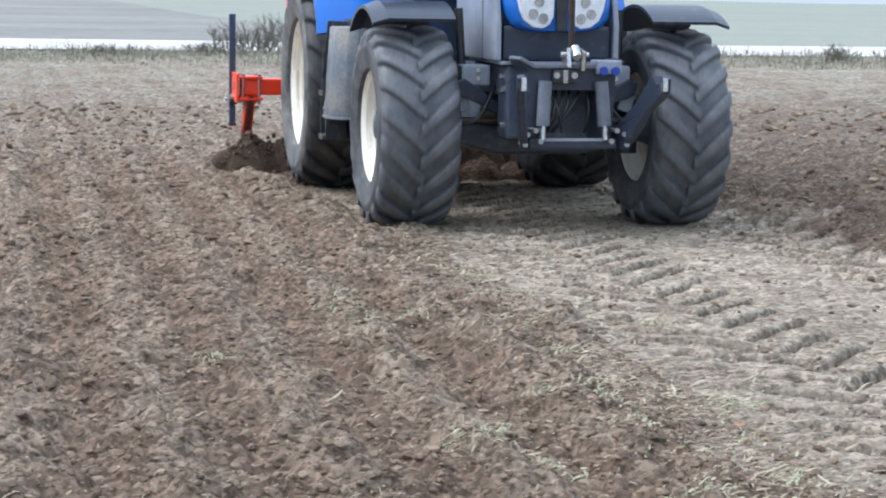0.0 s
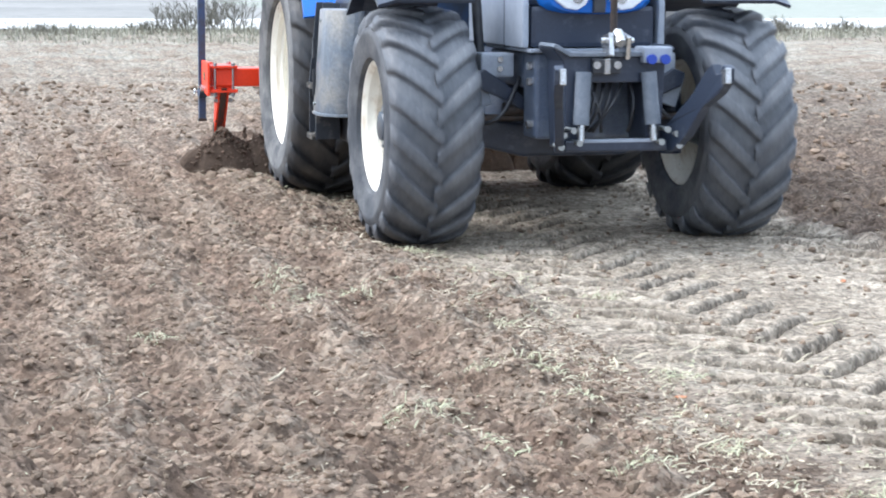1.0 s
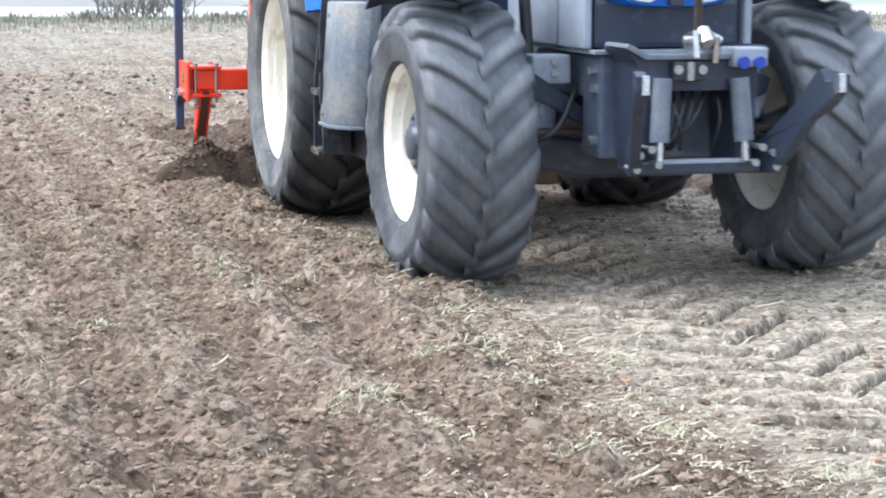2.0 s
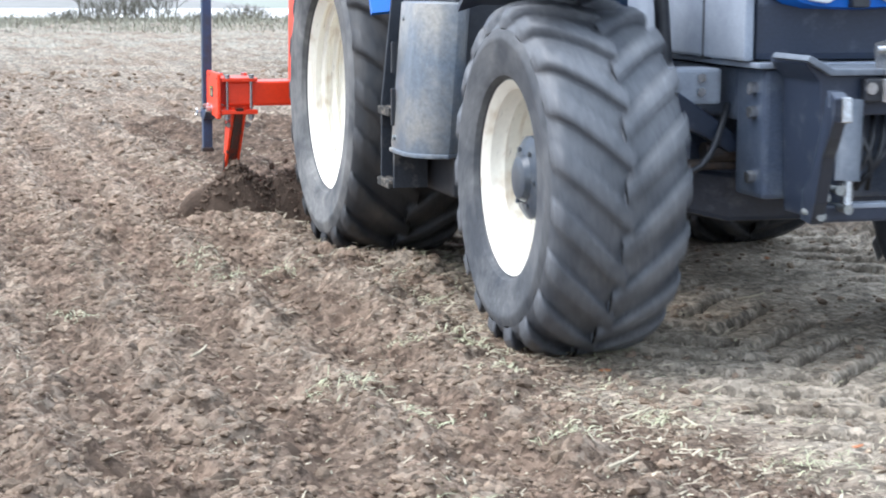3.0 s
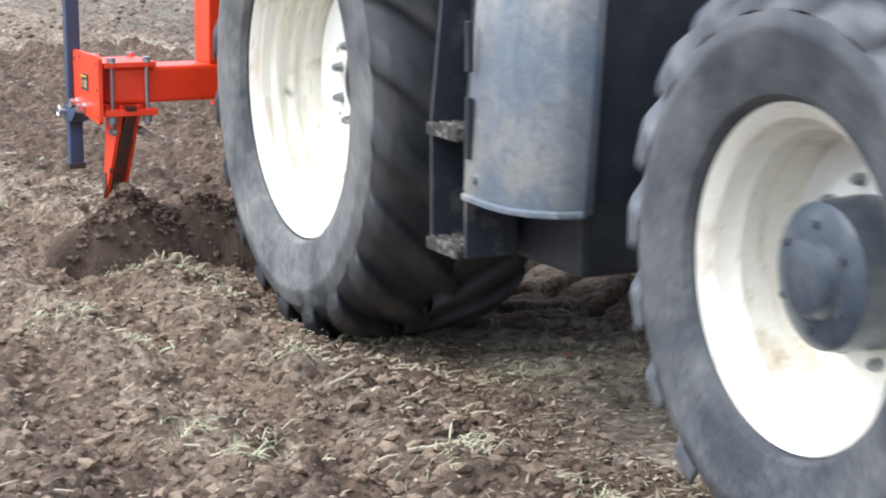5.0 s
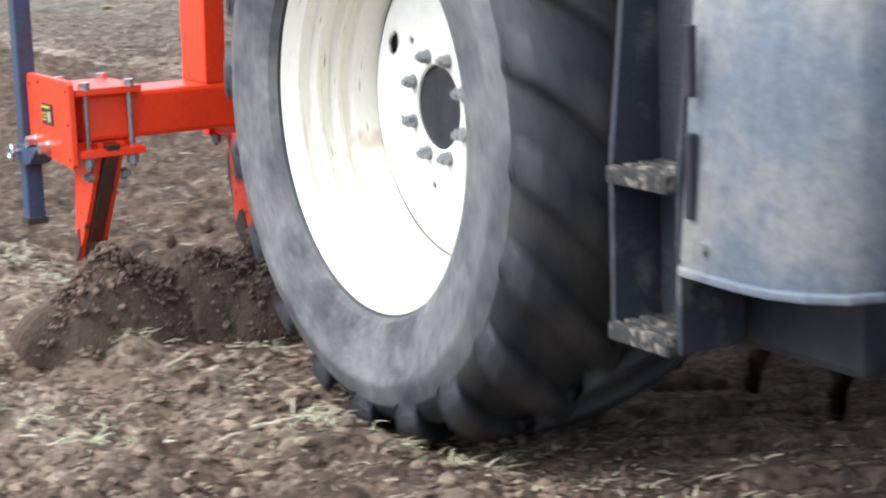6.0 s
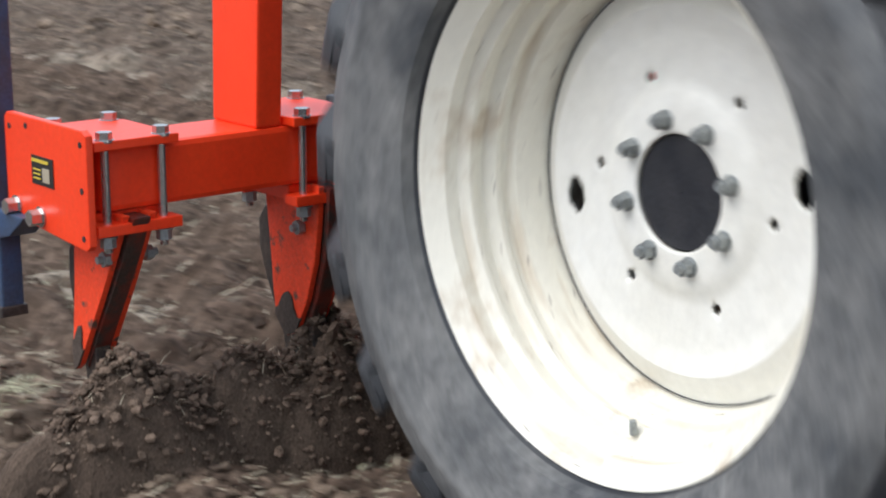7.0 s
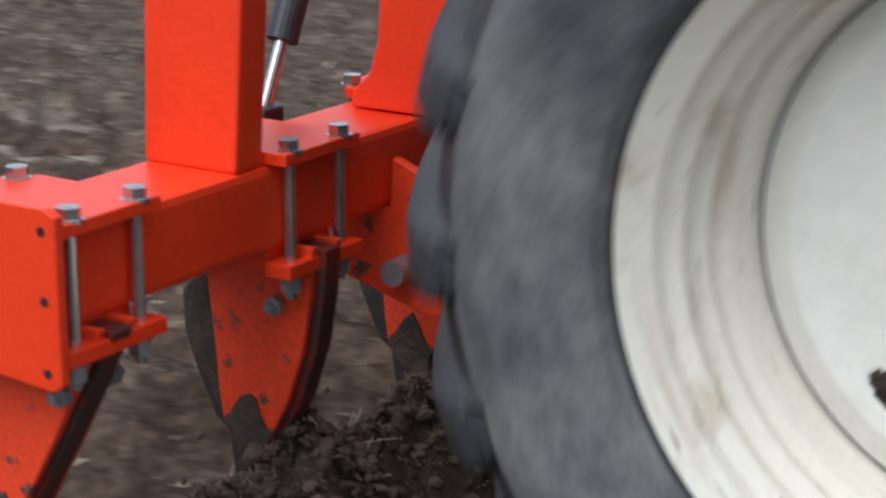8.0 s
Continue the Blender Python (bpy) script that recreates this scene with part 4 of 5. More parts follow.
    # upper cab stays out of view; added to block sky light from above
    cab = part("cab_roof", box((-0.84, -1.30, 2.78), (0.84, 0.62, 2.98), 0.06), "plastic", t, "dark cab roof")
    for x in (-0.74, 0.74):
        for y, lean in ((-1.18, 0.10), (-0.25, 0.0), (0.50, -0.05)):
            part("cab_pillar", rod((x * 0.82, y, 1.76), (x, y + lean, 2.80), 0.035, segs=10), "plastic", cab)
        part("side_window", slab([(-1.16, 1.80), (0.48, 1.80), (0.43, 2.77), (-1.07, 2.77)], "x", x * 0.9 - 0.004, x * 0.9 + 0.004, 0), "glass", cab)
    part("windscreen", box((-0.62, -1.16, 1.80), (0.62, -1.15, 2.77), 0), "glass", cab)
    part("rear_window", box((-0.62, 0.47, 1.80), (0.62, 0.48, 2.77), 0), "glass", cab)
    part("hitch_frame", box((-0.34, 0.40, 0.55), (0.34, 0.66, 1.05), 0.04), "frame", t)
    for s in (-1, 1):
        bm = rod((s * 0.40, 0.45, 0.52), (s * 0.46, 1.16, 0.60), 0.035)
        add_rod(bm, (s * 0.42, 0.75, 0.60), (s * 0.40, 0.50, 1.10), 0.022)
        part("lower_link", bm, "steel_dark", t, "dark rear hitch link")


tractor_body(tractor)


def tank_and_steps(t):
    # rounded grey tank ahead of the cab steps, cut square at the rear
    for s in (-1, 1):
        outline = [(s * 1.0, -1.29), (s * 1.26, -1.29), (s * 1.286, -1.315), (s * 1.293, -1.50), (s * 1.286, -1.58), (s * 1.255, -1.66), (s * 1.20, -1.72), (s * 1.13, -1.742), (s * 1.07, -1.68), (s * 1.01, -1.55)]
        bm = slab(outline, "z", 0.675, 1.345, 0.02)
        for v in bm.verts:
            if v.co.z > 1.2:
                v.co.x *= 0.965
        tank = smooth(part("tank", bm, "tank", t, "dusty grey-blue rounded side tank"), 30)
        lip = [(x * 1.006, y - 0.004) for x, y in outline]
        part("tank_lip", slab(lip, "z", 0.660, 0.680, 0.006), "tank", tank, "pale lower lip of the tank")
        for y, z in ((-1.40, 1.27), (-1.40, 0.73)):
            part("tank_bolt", rod((s * 1.18, y, z), (s * (1.300 if z < 1 else 1.255), y, z), 0.012, segs=10), "nut", tank)
        for z0, z1 in ((0.78, 0.95), (1.02, 1.2)):
            part("grip_slot", box((s * 1.285 - 0.010, -1.365, z0), (s * 1.285 + 0.010, -1.345, z1 if z1 < 1 else 1.16), 0.004), "plastic", tank)
        part("tank_bracket", box((s * 0.30, -1.50, 0.60), (s * 1.06, -1.36, 0.66), 0.01), "frame", t)
        ladder = part("cab_steps", box((s * 0.80, -1.30, 0.98), (s * 1.12, -1.03, 1.03), 0.01), "plastic", t, "black cab ladder with muddy treads")
        for y in (-1.28, -1.05):
            part("stile", slab([(s * 1.10, 1.38), (s * 1.212, 1.38), (s * 1.262, 0.86), (s * 1.262, 0.485), (s * 1.10, 0.485)], "y", y - 0.009, y + 0.009, 0.003), "step", ladder, "mud-splashed ladder side plate")
        part("ladder_back", box((s * 1.125, -1.268, 0.49), (s * 1.145, -1.062, 1.30), 0.005), "step", ladder)
        # black mass under the cab, also added to block light ahead of the rear tyre
        part("underfloor_box", box((s * 0.52, -1.62, 0.47), (s * 1.075, -0.99, 1.40), 0.02), "plastic", t, "black box below the cab floor")
        for z in (0.50, 0.835):
            bm = bmesh.new()
            for k in range(4):
                add_box(bm, (s * (1.270 - 0.040 * k) - 0.013, -1.27, z - 0.02), (s * (1.270 - 0.040 * k) + 0.013, -1.06, z + 0.018), 0.005)
            part("step_tread", bm, "mud", ladder, "step tread caked with dry mud")


tank_and_steps(tractor)


def front_linkage(t):
    bm = slab([(-0.36, 1.17), (-0.30, 1.10), (-0.28, 0.60), (-0.20, 0.60), (-0.18, 0.98), (0.18, 0.98), (0.20, 0.60), (0.28, 0.60), (0.30, 1.10), (0.36, 1.17), (0.33, 1.19), (0.25, 1.13), (-0.25, 1.13), (-0.33, 1.19)], "y", -3.60, -3.30, 0.010)
    part("headstock", bm, "arm", t, "dark navy front hitch headstock")
    bm = slab([(-0.37, 1.18), (-0.27, 1.125), (0.30, 1.125), (0.30, 1.15), (-0.26, 1.15), (-0.355, 1.20)], "y", -3.63, -3.34, 0.006)
    part("headstock_lip", bm, "cylinder", t, "pale worn edge of the headstock")
    part("crossbar", box((-0.30, -3.66, 0.60), (0.30, -3.58, 0.665), 0.012), "arm", t)
    part("crossbar_face", box((-0.20, -3.664, 0.650), (0.22, -3.60, 0.668), 0.004), "panel", t)
    for s in (-1, 1):
        part("lift_cylinder", rod((s * 0.19, -3.63, 1.04), (s * 0.21, -3.66, 0.75), 0.045, segs=24), "cylinder", t, "grey-blue hydraulic lift cylinder")
        part("cylinder_rod", rod((s * 0.21, -3.66, 0.76), (s * 0.215, -3.67, 0.66), 0.022), "chrome", t)
        bm = slab([(-3.55, 0.60), (-3.56, 0.71), (-3.68, 0.78), (-3.84, 0.93), (-3.95, 1.07), (-3.99, 1.10), (-4.02, 1.045), (-4.055, 1.05), (-4.07, 1.10), (-4.11, 1.08), (-4.10, 1.00), (-4.04, 0.94), (-3.92, 0.86), (-3.79, 0.69), (-3.69, 0.60)], "x", s * 0.42 - 0.026, s * 0.42 + 0.026, 0.006)
        for v in bm.verts:
            v.co.x += s * (-0.11 + 0.17 * min(1.0, max(0.0, (-3.6 - v.co.y) / 0.48)))
        arm = part("lift_arm", bm, "arm", t, "dark hooked front lift arm")
        part("hook_latch", slab([(-4.05, 0.985), (-4.045, 1.07), (-4.118, 1.085), (-4.125, 1.0)], "x", s * 0.465 - 0.017, s * 0.465 + 0.017, 0.004), "chrome", arm, "worn shiny hook claw")
        for x, z in ((0.275, 0.725), (0.33, 0.70), (0.24, 0.655), (0.345, 0.635)):
            bm = rod((s * x, -3.735, z), (s * x, -3.70, z), 0.018, 0.014, 16)
            add_rod(bm, (s * x, -3.70, z), (s * x, -3.60, z), 0.013, segs=10)
            part("pivot_pin", bm, "nut", t, "shiny pivot pin")
    bm = rod((-0.01, -3.60, 1.17), (-0.03, -3.66, 1.62), 0.020)
    part("top_link_post", bm, "steel_dark", t, "upright top link tube")
    bm = rod((-0.09, -3.62, 1.215), (0.10, -3.62, 1.215), 0.016)
    for x in (-0.05, 0.05):
        add_box(bm, (x - 0.014, -3.69, 1.12), (x + 0.014, -3.56, 1.25), 0.006, pose(0, 0, 0, 10 * (1 if x > 0 else -1), 0, 0))
    add_rod(bm, (0.0, -3.70, 1.20), (0.0, -3.64, 1.26), 0.030)
    part("top_link_hook", bm, "chrome", t, "shiny top link hook")
    bm = box((-0.14, -3.645, 1.03), (0.02, -3.60, 1.115), 0.008)
    part("coupling_block", bm, "plastic", t)
    bm = bmesh.new()
    for x in (-0.12, 0.0):
        add_rod(bm, (x, -3.655, 1.08), (x, -3.64, 1.08), 0.022)
    add_box(bm, (-0.078, -3.66, 1.03), (-0.045, -3.64, 1.115), 0.004)
    part("coupling_pin", bm, "chrome", t)
    part("coupler_block", box((0.15, -3.66, 1.09), (0.32, -3.50, 1.18), 0.01), "panel", t, "pale coupler housing")
    for x in (0.19, 0.27):
        part("coupler_cap", rod((x, -3.69, 1.112), (x, -3.65, 1.112), 0.028, 0.025, 20), "coupler", t, "blue hydraulic coupler cap")
    rng = random.Random(4)
    for k in range(6):
        x0, x1 = rng.uniform(-0.15, 0.15), rng.uniform(-0.2, 0.2)
        pts = [Vector((x0 + (x1 - x0) * u, -3.50 - 0.08 * math.sin(math.pi * u), 0.98 - 0.28 * u)) for u in np.linspace(0, 1, 7)]
        part("hydraulic_hose", tube(pts, 0.010), "plastic", t)


front_linkage(tractor)


# ---- the subsoiler on the rear hitch, in the tractor's measure ----
implement = thing("subsoiler", "orange-red subsoiler with bolted tines breaking up the soil", "subsoiler")


def bolt(x, y, top, low, parent):
    b = part("clamp_bolt", rod((x, y, low), (x, y, top), 0.0095, segs=12), "chrome", parent, "long zinc-plated clamp bolt")
    bm = rod((x, y, top), (x, y, top + 0.018), 0.0185, segs=6)
    add_rod(bm, (x, y, top - 0.004), (x, y, top + 0.001), 0.022, segs=18)
    part("bolt_head", bm, "chrome", b)
    bm = rod((x, y, low + 0.012), (x, y, low + 0.034), 0.0175, segs=6)
    add_rod(bm, (x, y, low + 0.034), (x, y, low + 0.038), 0.021, segs=18)
    part("lock_nut", bm, "nut", b)


def splay(bm, k):
    """The outermost legs are slimmer: their front edge sweeps back towards the ground."""
    if k in (0, 6):
        for v in bm.verts:
            drop = max(0.0, 0.69 - v.co.z) * (1 if v.co.z > 0.28 else 0.6)
            v.co.x += (-0.05 if k == 0 else 0.05) * drop
            v.co.y += 0.40 * drop * min(1.0, max(0.0, (1.43 - v.co.y) / 0.26))


def subsoiler(p):
    y0, y1, z0, z1 = 1.21, 1.405, 0.690, 0.832
    part("main_beam", box((-1.60, y0, z0), (1.64, y1, z1), 0.014), "red", p, "square orange-red main beam")
    for k in range(7):
        x = -1.527 + 0.515 * k
        clamp = part("clamp_top", slab([(x - 0.105, y0 - 0.035), (x + 0.105, y0 - 0.035), (x + 0.105, y1 + 0.01), (x + 0.06, y1 + 0.05), (x - 0.06, y1 + 0.05), (x - 0.105, y1 + 0.01)], "z", z1 + 0.001, z1 + 0.022, 0.003), "red", p, "orange-red clamp plate")
        part("clamp_bar", box((x - 0.105, y0 - 0.04, z0 - 0.045), (x + 0.105, y0 + 0.012, z0 - 0.020), 0.003), "red", clamp)
        part("clamp_bar", box((x - 0.105, y1 - 0.012, z0 - 0.045), (x + 0.105, y1 + 0.04, z0 - 0.020), 0.003), "red", clamp)
        part("saddle", box((x - 0.088, y0 + 0.016, z0 - 0.040), (x + 0.088, y1 - 0.016, z0 - 0.002), 0.004), "red", clamp)
        for dx in (-0.070, 0.070):
            for y in (y0 - 0.016, y1 + 0.02):
                bolt(x + dx, y, z1 + 0.022, z0 - 0.085, p)
        # tine: two cheek plates and a curved blade with a dark shin
        for dx in (-0.034, 0.034):
            cheek = slab([(1.405, z0 - 0.004), (1.392, 0.60), (1.380, 0.50), (1.372, 0.40), (1.362, 0.335), (1.32, 0.295), (1.28, 0.31), (1.23, 0.40), (1.195, 0.50), (1.178, 0.60), (1.17, z0 - 0.004)], "x", x + dx - 0.008, x + dx + 0.008, 0.003)
            splay(cheek, k)
            part("tine_cheek", cheek, "red_worn", p, "orange-red tine cheek with chipped paint and mud")
            face = x + dx + (0.0095 if dx > 0 else -0.0095)
            mud = slab([(1.362, 0.345), (1.32, 0.296), (1.28, 0.31), (1.252, 0.352), (1.268, 0.350), (1.282, 0.372), (1.290, 0.392 + 0.008 * (k % 2)), (1.306, 0.404 + 0.006 * (k % 3)), (1.324, 0.401), (1.338, 0.382), (1.346, 0.368), (1.358, 0.360)], "x", face - 0.003, face + 0.003, 0.001)
            splay(mud, k)
            part("mud_patch", mud, "wet_mud", p, "damp dark mud caked on the tine's tip")
        shin = slab([(1.375, z0 - 0.01), (1.355, 0.40), (1.27, 0.30), (1.215, 0.40), (1.18, 0.50), (1.163, 0.60), (1.158, z0 - 0.01)], "x", x - 0.022, x + 0.022, 0.004)
        splay(shin, k)
        part("tine_shin", shin, "shin", p, "dark brown-red tine shin")
        blade = slab([(1.385, 0.40), (1.36, 0.25), (1.30, 0.05), (1.18, -0.22), (1.05, -0.25), (1.16, -0.05), (1.225, 0.20), (1.24, 0.36), (1.29, 0.40)], "x", x - 0.020, x + 0.020, 0.004)
        splay(blade, k)
        part("tine", blade, "steel_dark", p, "dark worn steel tine")
        wing = slab([(1.395, 0.60), (1.440, 0.598), (1.468, 0.56), (1.466, 0.49), (1.44, 0.42), (1.40, 0.34), (1.35, 0.30), (1.362, 0.45), (1.372, 0.60)], "x", x - 0.018, x + 0.018, 0.006)
        splay(wing, k)
        part("tine_heel", wing, "steel_dark", p)
        bm = rod((x - 0.075, 1.24, 0.580), (x + 0.075, 1.24, 0.580), 0.009, segs=10)
        for s in (-1, 1):
            add_rod(bm, (x + s * 0.045, 1.24, 0.580), (x + s * 0.062, 1.24, 0.580), 0.018, segs=6)
        part("shear_bolt", bm, "nut", p, "shear bolt through the tine")
    for s in (-1, 1):
        xe = -1.648 if s < 0 else 1.684
        plate = part("end_plate", slab([(1.165, 0.63), (1.165, 0.872), (1.185, 0.882), (1.53, 0.882), (1.545, 0.87), (1.545, 0.655), (1.535, 0.645), (1.18, 0.618)], "x", xe - 0.009, xe + 0.009, 0.003), "red", p, "orange-red end plate with bolt holes")
        for y, z in ((1.19, 0.85), (1.19, 0.75), (1.19, 0.645), (1.44, 0.86), (1.52, 0.85)):
            part("bolt_hole", rod((xe + s * 0.0095 - 0.001, y, z), (xe + s * 0.0095 + 0.001, y, z), 0.007, segs=10), "hub_black", plate)
        for y, z in ((1.50, 0.670), (1.385, 0.662)):
            bm = rod((xe, y, z), (xe + s * 0.040, y, z), 0.019, segs=6)
            add_rod(bm, (xe + s * 0.009, y, z), (xe + s * 0.013, y, z), 0.024, segs=18)
            part("plate_bolt", bm, "chrome", plate, "zinc bolt head")
        if s < 0:
            sticker = part("sticker", box((xe - 0.0115, 1.315, 0.735), (xe - 0.0095, 1.415, 0.800), 0), "sticker", plate, "small black sticker with yellow print")
            bm = bmesh.new()
            add_box(bm, (xe - 0.0135, 1.335, 0.786), (xe - 0.0118, 1.410, 0.793), 0)
            for k in range(3):
                add_box(bm, (xe - 0.0135, 1.372, 0.748 + 0.010 * k), (xe - 0.0118, 1.405, 0.751 + 0.010 * k), 0)
            part("print", bm, "yellow", sticker)
            part("pictogram", box((xe - 0.0135, 1.330, 0.744), (xe - 0.0118, 1.362, 0.776), 0.001), "straw", sticker, "pale pictogram on the sticker")
        # navy parking leg in a bracket behind the plate
        leg = part("parking_leg", box((xe - 0.028, 1.565, 0.40), (xe + 0.028, 1.621, 1.395), 0.006), "navy", p, "navy square-tube parking leg")
        part("leg_foot", box((xe - 0.034, 1.559, 0.395), (xe + 0.034, 1.627, 0.42), 0.004), "steel_dark", leg)
        part("leg_bracket", slab([(1.42, 0.655), (1.62, 0.655), (1.64, 0.60), (1.56, 0.585), (1.50, 0.60)], "x", xe - 0.034, xe + 0.034, 0.004), "navy", leg)
        bm = rod((xe - 0.062, 1.593, 0.63), (xe + 0.05, 1.593, 0.63), 0.008, segs=10)
        for k in range(12):
            a, b = 2 * math.pi * k / 12, 2 * math.pi * (k + 1) / 12
            add_rod(bm, (xe - 0.062, 1.593 + 0.022 * math.cos(a), 0.63 + 0.022 * math.sin(a)), (xe - 0.062, 1.593 + 0.022 * math.cos(b), 0.63 + 0.022 * math.sin(b)), 0.005, segs=6)
        part("leg_pin", bm, "chrome", leg, "locking pin with a ring")
        # upright of the mast, welded on the beam
        part("mast_upright", slab([(1.215, z1), (1.40, z1), (1.372, 1.62), (1.165, 1.62)], "x", s * 1.16 - 0.035, s * 1.16 + 0.035, 0.007), "red", p, "tall orange-red mast upright")
        post = slab([(1.16, z1 + 0.004), (1.36, z1 + 0.004), (1.352, 0.87), (1.318, 0.90), (1.300, 0.96), (1.265, 1.62), (1.12, 1.62), (1.15, 0.95)], "x", s * 0.64 - 0.03, s * 0.64 + 0.03, 0.006)
        part("mast_cheek", post, "red", p, "orange-red inner mast plate")
        lug = slab([(1.02, 0.60), (1.05, 0.72), (1.20, 0.78), (1.205, z0), (1.36, z0), (1.30, 0.55), (1.12, 0.50), (1.05, 0.53)], "x", s * 0.76 - 0.012, s * 0.76 + 0.012, 0.004)
        part("hitch_lug", lug, "red_worn", p, "orange-red lower hitch lug")
        part("hitch_pin", rod((s * 0.70, 1.17, 0.585), (s * 0.82, 1.17, 0.585), 0.024, segs=16), "nut", p)
        part("ram_rod", rod((s * 0.745, 1.50, 0.82), (s * 0.68, 1.50, 0.955), 0.013), "chrome", p, "chromed ram rod")
        part("ram_body", rod((s * 0.685, 1.50, 0.945), (s * 0.42, 1.50, 1.50), 0.030, segs=20), "plastic", p, "black hydraulic ram")
        part("ram_eye", box((s * 0.75 - 0.03, 1.47, 0.79), (s * 0.75 + 0.03, 1.53, 0.835), 0.008), "hub_black", p)
    part("mast_crosshead", box((-0.70, 1.22, 1.60), (0.70, 1.36, 1.72), 0.01), "red", p)


subsoiler(implement)


# ---- soil that the tines throw up: it rides along with them ----
HEAPS = []


CLODS = []


def soil_heap(x, seed, tall, wide, thrown):
    """A low crumbling ridge of soil at a tine, with torn roots, and lumps that fly up and drop back."""
    rng = np.random.default_rng(seed)
    steps, rings, deep = 72, 26, 0.165
    a = np.linspace(0, 2 * np.pi, steps, endpoint=False)
    u = np.linspace(0, 1, rings)
    U, A = np.meshgrid(u, a, indexing="ij")

    def crest(px, py, w):
        """The broken outline of the ridge, highest at the tine."""
        hump = 0.45 + 0.75 * np.exp(-((px / wide) / 0.35) ** 2) + 0.9 * (lattice_noise(px + 10 * x, py * 0.5 + seed, 0.17, 74) - 0.4)
        return 0.125 * tall * hump * np.exp(-(py / deep / 0.62) ** 2) * (0.55 + 0.9 * lattice_noise(px + 10 * x, py + seed, 0.10, 70)) - 0.8 * np.maximum(0, w - 0.60) ** 1.6
    rim = 1 + 0.35 * (lattice_noise(np.cos(A) * 2 + seed, np.sin(A) * 2, 0.6, 73) - 0.5)
    gx, gy = wide * U * rim * np.cos(A), deep * U * rim * np.sin(A)
    ox, oy = gx + 10 * x, gy + seed
    gz = crest(gx, gy, U) + (0.075 * (lumps(ox, oy, 0.11, 71) - 0.5) + 0.05 * (lumps(ox, oy, 0.045, 72) - 0.5)) * (1.1 - U)
    core = np.stack([gx, gy, gz], -1).reshape(-1, 3)
    faces = []
    for i in range(rings - 1):
        for j in range(steps):
            k2 = (j + 1) % steps
            faces.append((i * steps + j, i * steps + k2, (i + 1) * steps + k2, (i + 1) * steps + j))
    n = 1500
    w, b = rng.random(n) ** 0.6, rng.random(n) * 2 * np.pi
    px, py = wide * w * np.cos(b), deep * w * np.sin(b)
    pz = crest(px, py, w) + 0.012 * rng.random(n)
    v, f = clod_arrays(np.stack([px, py, pz], 1), 0.003 + 0.013 * rng.random(n) ** 4, rng)
    verts = np.concatenate([core, v])
    faces += [tuple(q + len(core)) for q in f]
    ob = scatter_mesh("soil_heap", verts, faces, "dark_clod", "dark crumbling ridge of soil pushed up by a tine", "soil", kind="")
    tagged(ob, group="soil heaps at the tines")
    m = 60
    bx, by = 0.13 * rng.standard_normal(m), 0.06 * rng.standard_normal(m)
    sv, sf = blades(bx, by, crest(bx, by, 0 * bx), 0.02 + 0.06 * rng.random(m) ** 2, np.full(m, 0.0028), 0.1 + 0.8 * rng.random(m), rng)
    me = bpy.data.meshes.new("root_straw")
    me.from_pydata(sv, [], sf)
    me.materials.append(M["straw"])
    tagged(new("root_straw", me), kind="stuff").parent = ob
    HEAPS.append((ob, x))
    for k in range(thrown):
        cv, cf = clod_arrays(np.zeros((1, 3)), np.array([0.007 + 0.021 * rng.random() ** 2]), rng)
        me = bpy.data.meshes.new("flying_clod")
        me.from_pydata(cv, [], cf)
        me.materials.append(M["dark_clod"])
        clod = new("flying_clod", me)
        clod.parent = ob
        start = Vector((rng.normal(0, 0.13), rng.normal(-0.02, 0.05), 0.02))
        throw = Vector((rng.normal(-0.05, 0.16), rng.normal(0.0, 0.12), 0.0))
        CLODS.append((clod, start, throw, 0.07 + 0.13 * rng.random(), 0.40 + 0.12 * rng.random(), rng.random(), 360 * rng.random()))


for k in range(7):
    soil_heap(-1.527 + 0.515 * k, 50 + k, (1.0, 0.85)[k] if k < 2 else 0.7, 0.39 if k else 0.31, 26 if k in (0, 1) else (8 if k == 2 else 0))

STRIPS = []


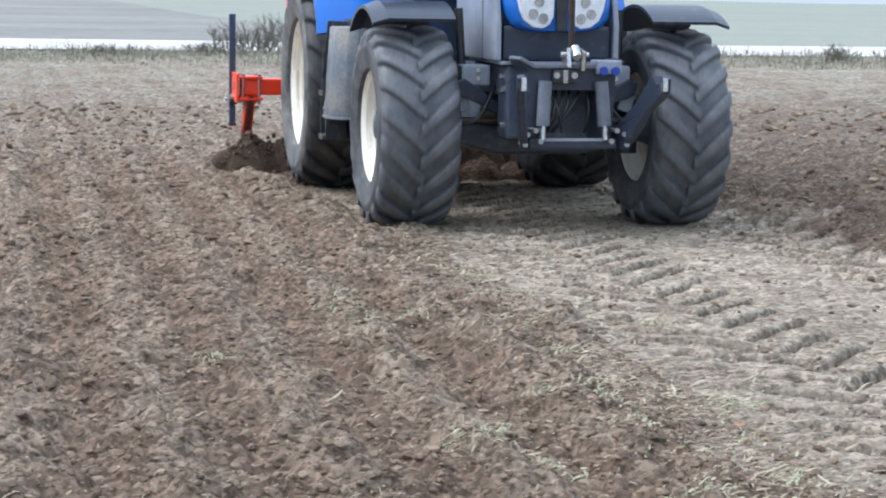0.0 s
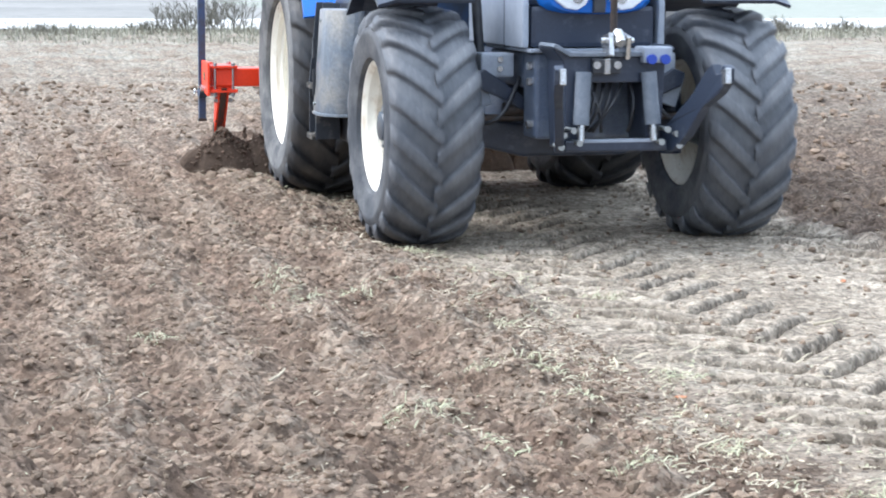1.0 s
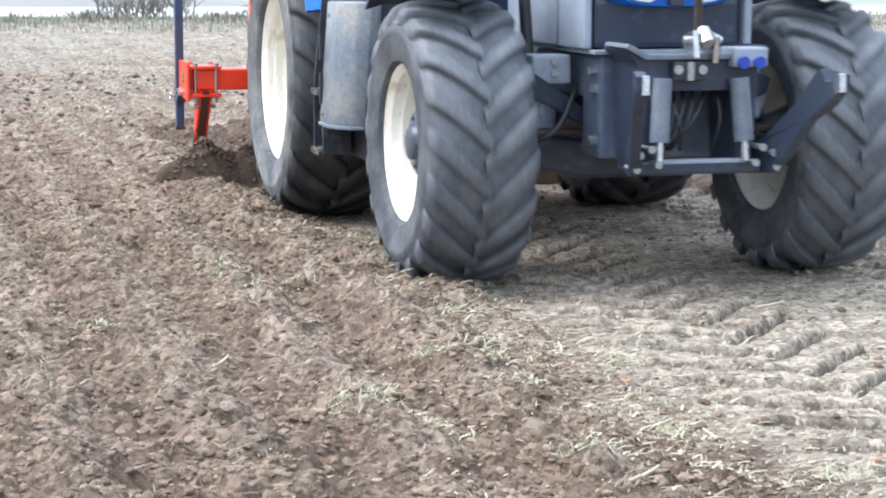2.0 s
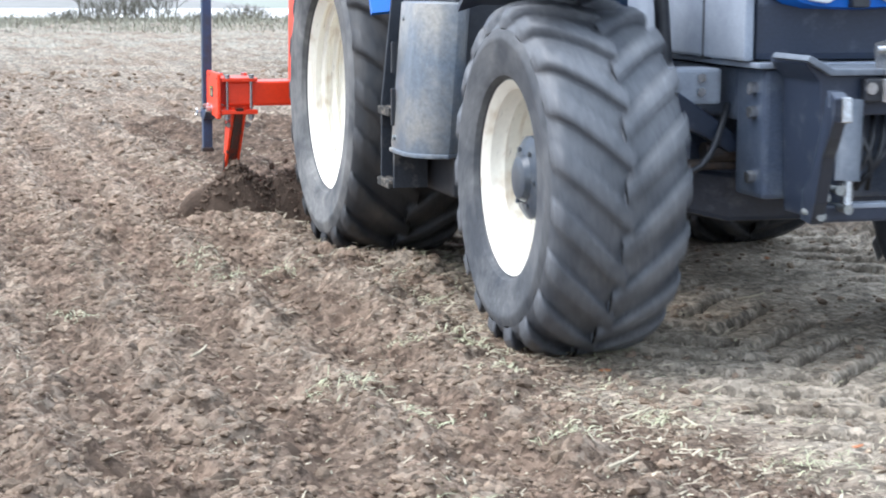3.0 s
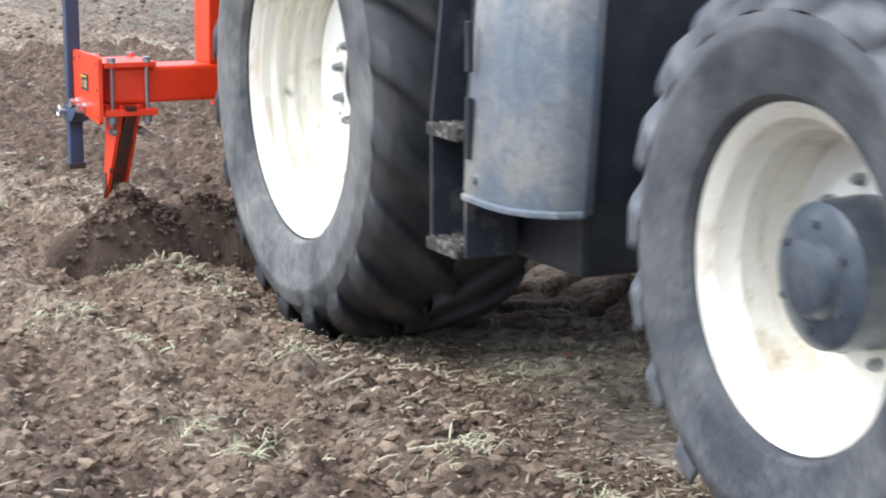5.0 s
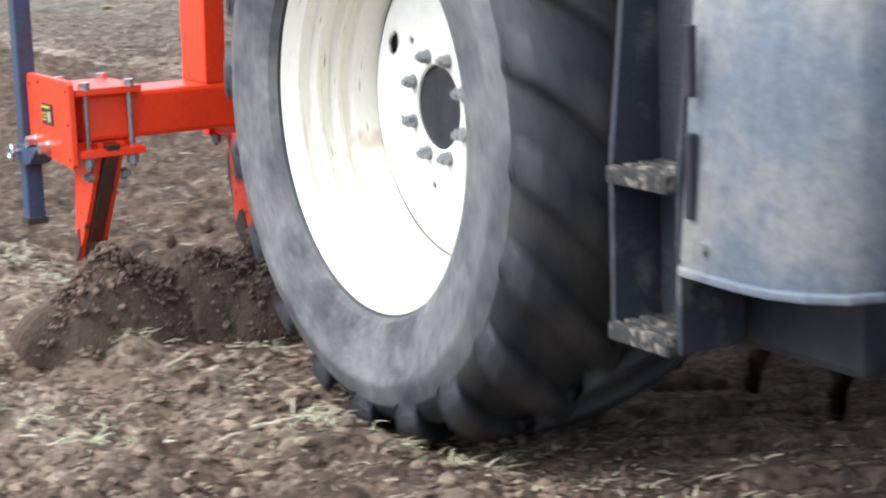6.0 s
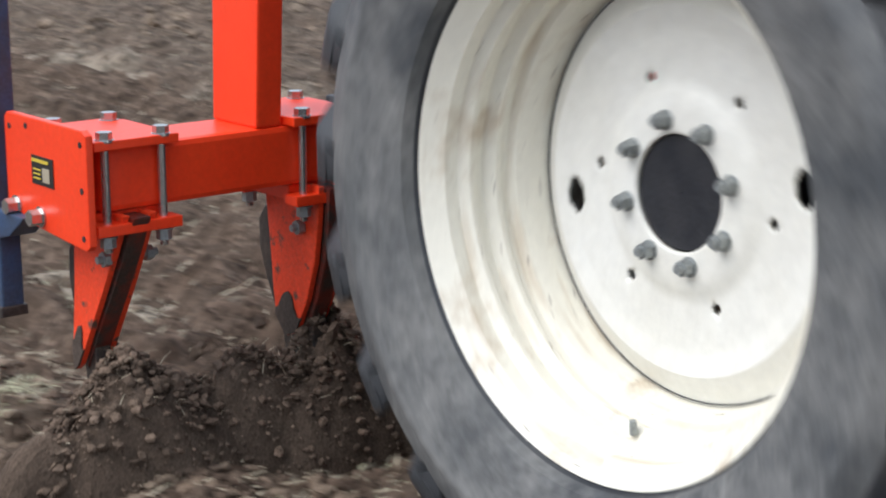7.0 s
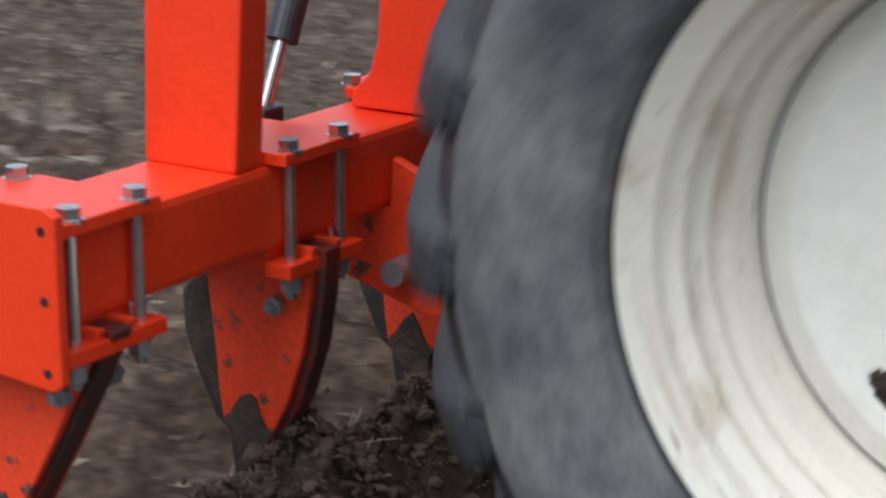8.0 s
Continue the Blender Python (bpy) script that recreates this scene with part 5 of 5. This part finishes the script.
def loosened_strip(y, seed):
    """A slab of soil, as wide as the machine, that heaves up as the tines pass."""
    xs, ys = np.linspace(-1.46, 1.70, 130), np.linspace(-0.50, 0.50, 38)

    def heights(px, py):
        edge = step_up(0.48 - np.abs(py), 0, 0.12) * step_up(1.57 - np.abs(px - 0.12) + 0.12 * (lattice_noise(px, py + y, 0.2, 60) - 0.5), 0, 0.16)
        row = 0.018 * np.cos((px + 1.527) / 0.515 * 2 * np.pi)
        return (0.004 + 1.0 * tilled_height(px * 1.1, py + y) + row) * edge - 0.03 * (1 - edge)
    ob = sheet("loosened_soil", xs, ys, heights, M["loose"])
    tagged(ob, "freshly loosened dark soil heaved up behind the tines", "soil", "strips of loosened soil")
    rng = np.random.default_rng(200 + seed)
    n = 260
    px, py = -1.5 + 3.1 * rng.random(n), -0.42 + 0.84 * rng.random(n)
    sv, sf = blades(px, py, heights(px, py) + 0.004, 0.02 + 0.07 * rng.random(n) ** 2, 0.003 + 0.006 * rng.random(n), 0.35 * rng.random(n), rng)
    me = bpy.data.meshes.new("straw_scraps")
    me.from_pydata(sv, [], sf)
    me.materials.append(M["straw"])
    tagged(new("straw_scraps", me), kind="stuff").parent = ob
    ob.location = (0, y, -0.34)
    STRIPS.append((ob, y))


for k in range(27):
    loosened_strip(1.9 + 0.6 * k, k)


# ---- what moves ----
def drive_at(t):
    for (t0, y0), (t1, y1) in zip(DRIVE, DRIVE[1:]):
        if t <= t1:
            return y0 + (y1 - y0) * (t - t0) / (t1 - t0)
    return DRIVE[-1][1]


def motions():
    walk(tractor, [(t, pose(0, y, 0)) for t, y in DRIVE])
    walk(implement, [(t, pose(0, y, 0)) for t, y in DRIVE])
    for heap, x in HEAPS:
        walk(heap, [(t, pose(x, y + 1.25, 0.185)) for t, y in DRIVE])
    for clod, start, throw, high, period, lag, turn in CLODS:
        # up from the ridge, over and down again, then back below the ground
        rows, t = [], -lag * period
        while t < 8.0 + period:
            for u, side, up in ((0.0, 0.0, 0.0), (0.2, 0.33, 0.75), (0.4, 0.66, 1.0), (0.6, 1.0, 0.55), (0.75, 1.1, -1.2), (0.9, 0.4, -1.2)):
                at = start + throw * side
                rows.append((t + u * period, pose(at.x, at.y, at.z + high * up, turn + 50 * side, 70 * side, turn)))
            t += period
        rows = [r for r in rows if 0 <= r[0] <= 8]
        walk(clod, [(0.0, rows[0][1])] + rows[1:-1] + [(8.0, rows[-1][1])])
    for wheel, at, rate in WHEELS:
        walk(wheel, [(0.5 * k, at @ pose(0, 0, 0, rate * (0.5 * k - 7))) for k in range(17)])
    for strip, y in STRIPS:
        passing = next((0.05 * k for k in range(161) if drive_at(0.05 * k) + 1.35 <= y), None)
        if passing is None:
            rows = [(0, pose(0, y, -0.34)), (8, pose(0, y, -0.34))]
        elif passing <= 0.3:
            rows = [(0, pose(0, y, 0.0)), (8, pose(0, y, 0.0))]
        else:
            rows = [(0, pose(0, y, -0.34)), (passing - 0.25, pose(0, y, -0.34)), (passing + 0.2, pose(0, y, 0.0)), (8.4, pose(0, y, 0.0))]
        walk(strip, rows)


motions()
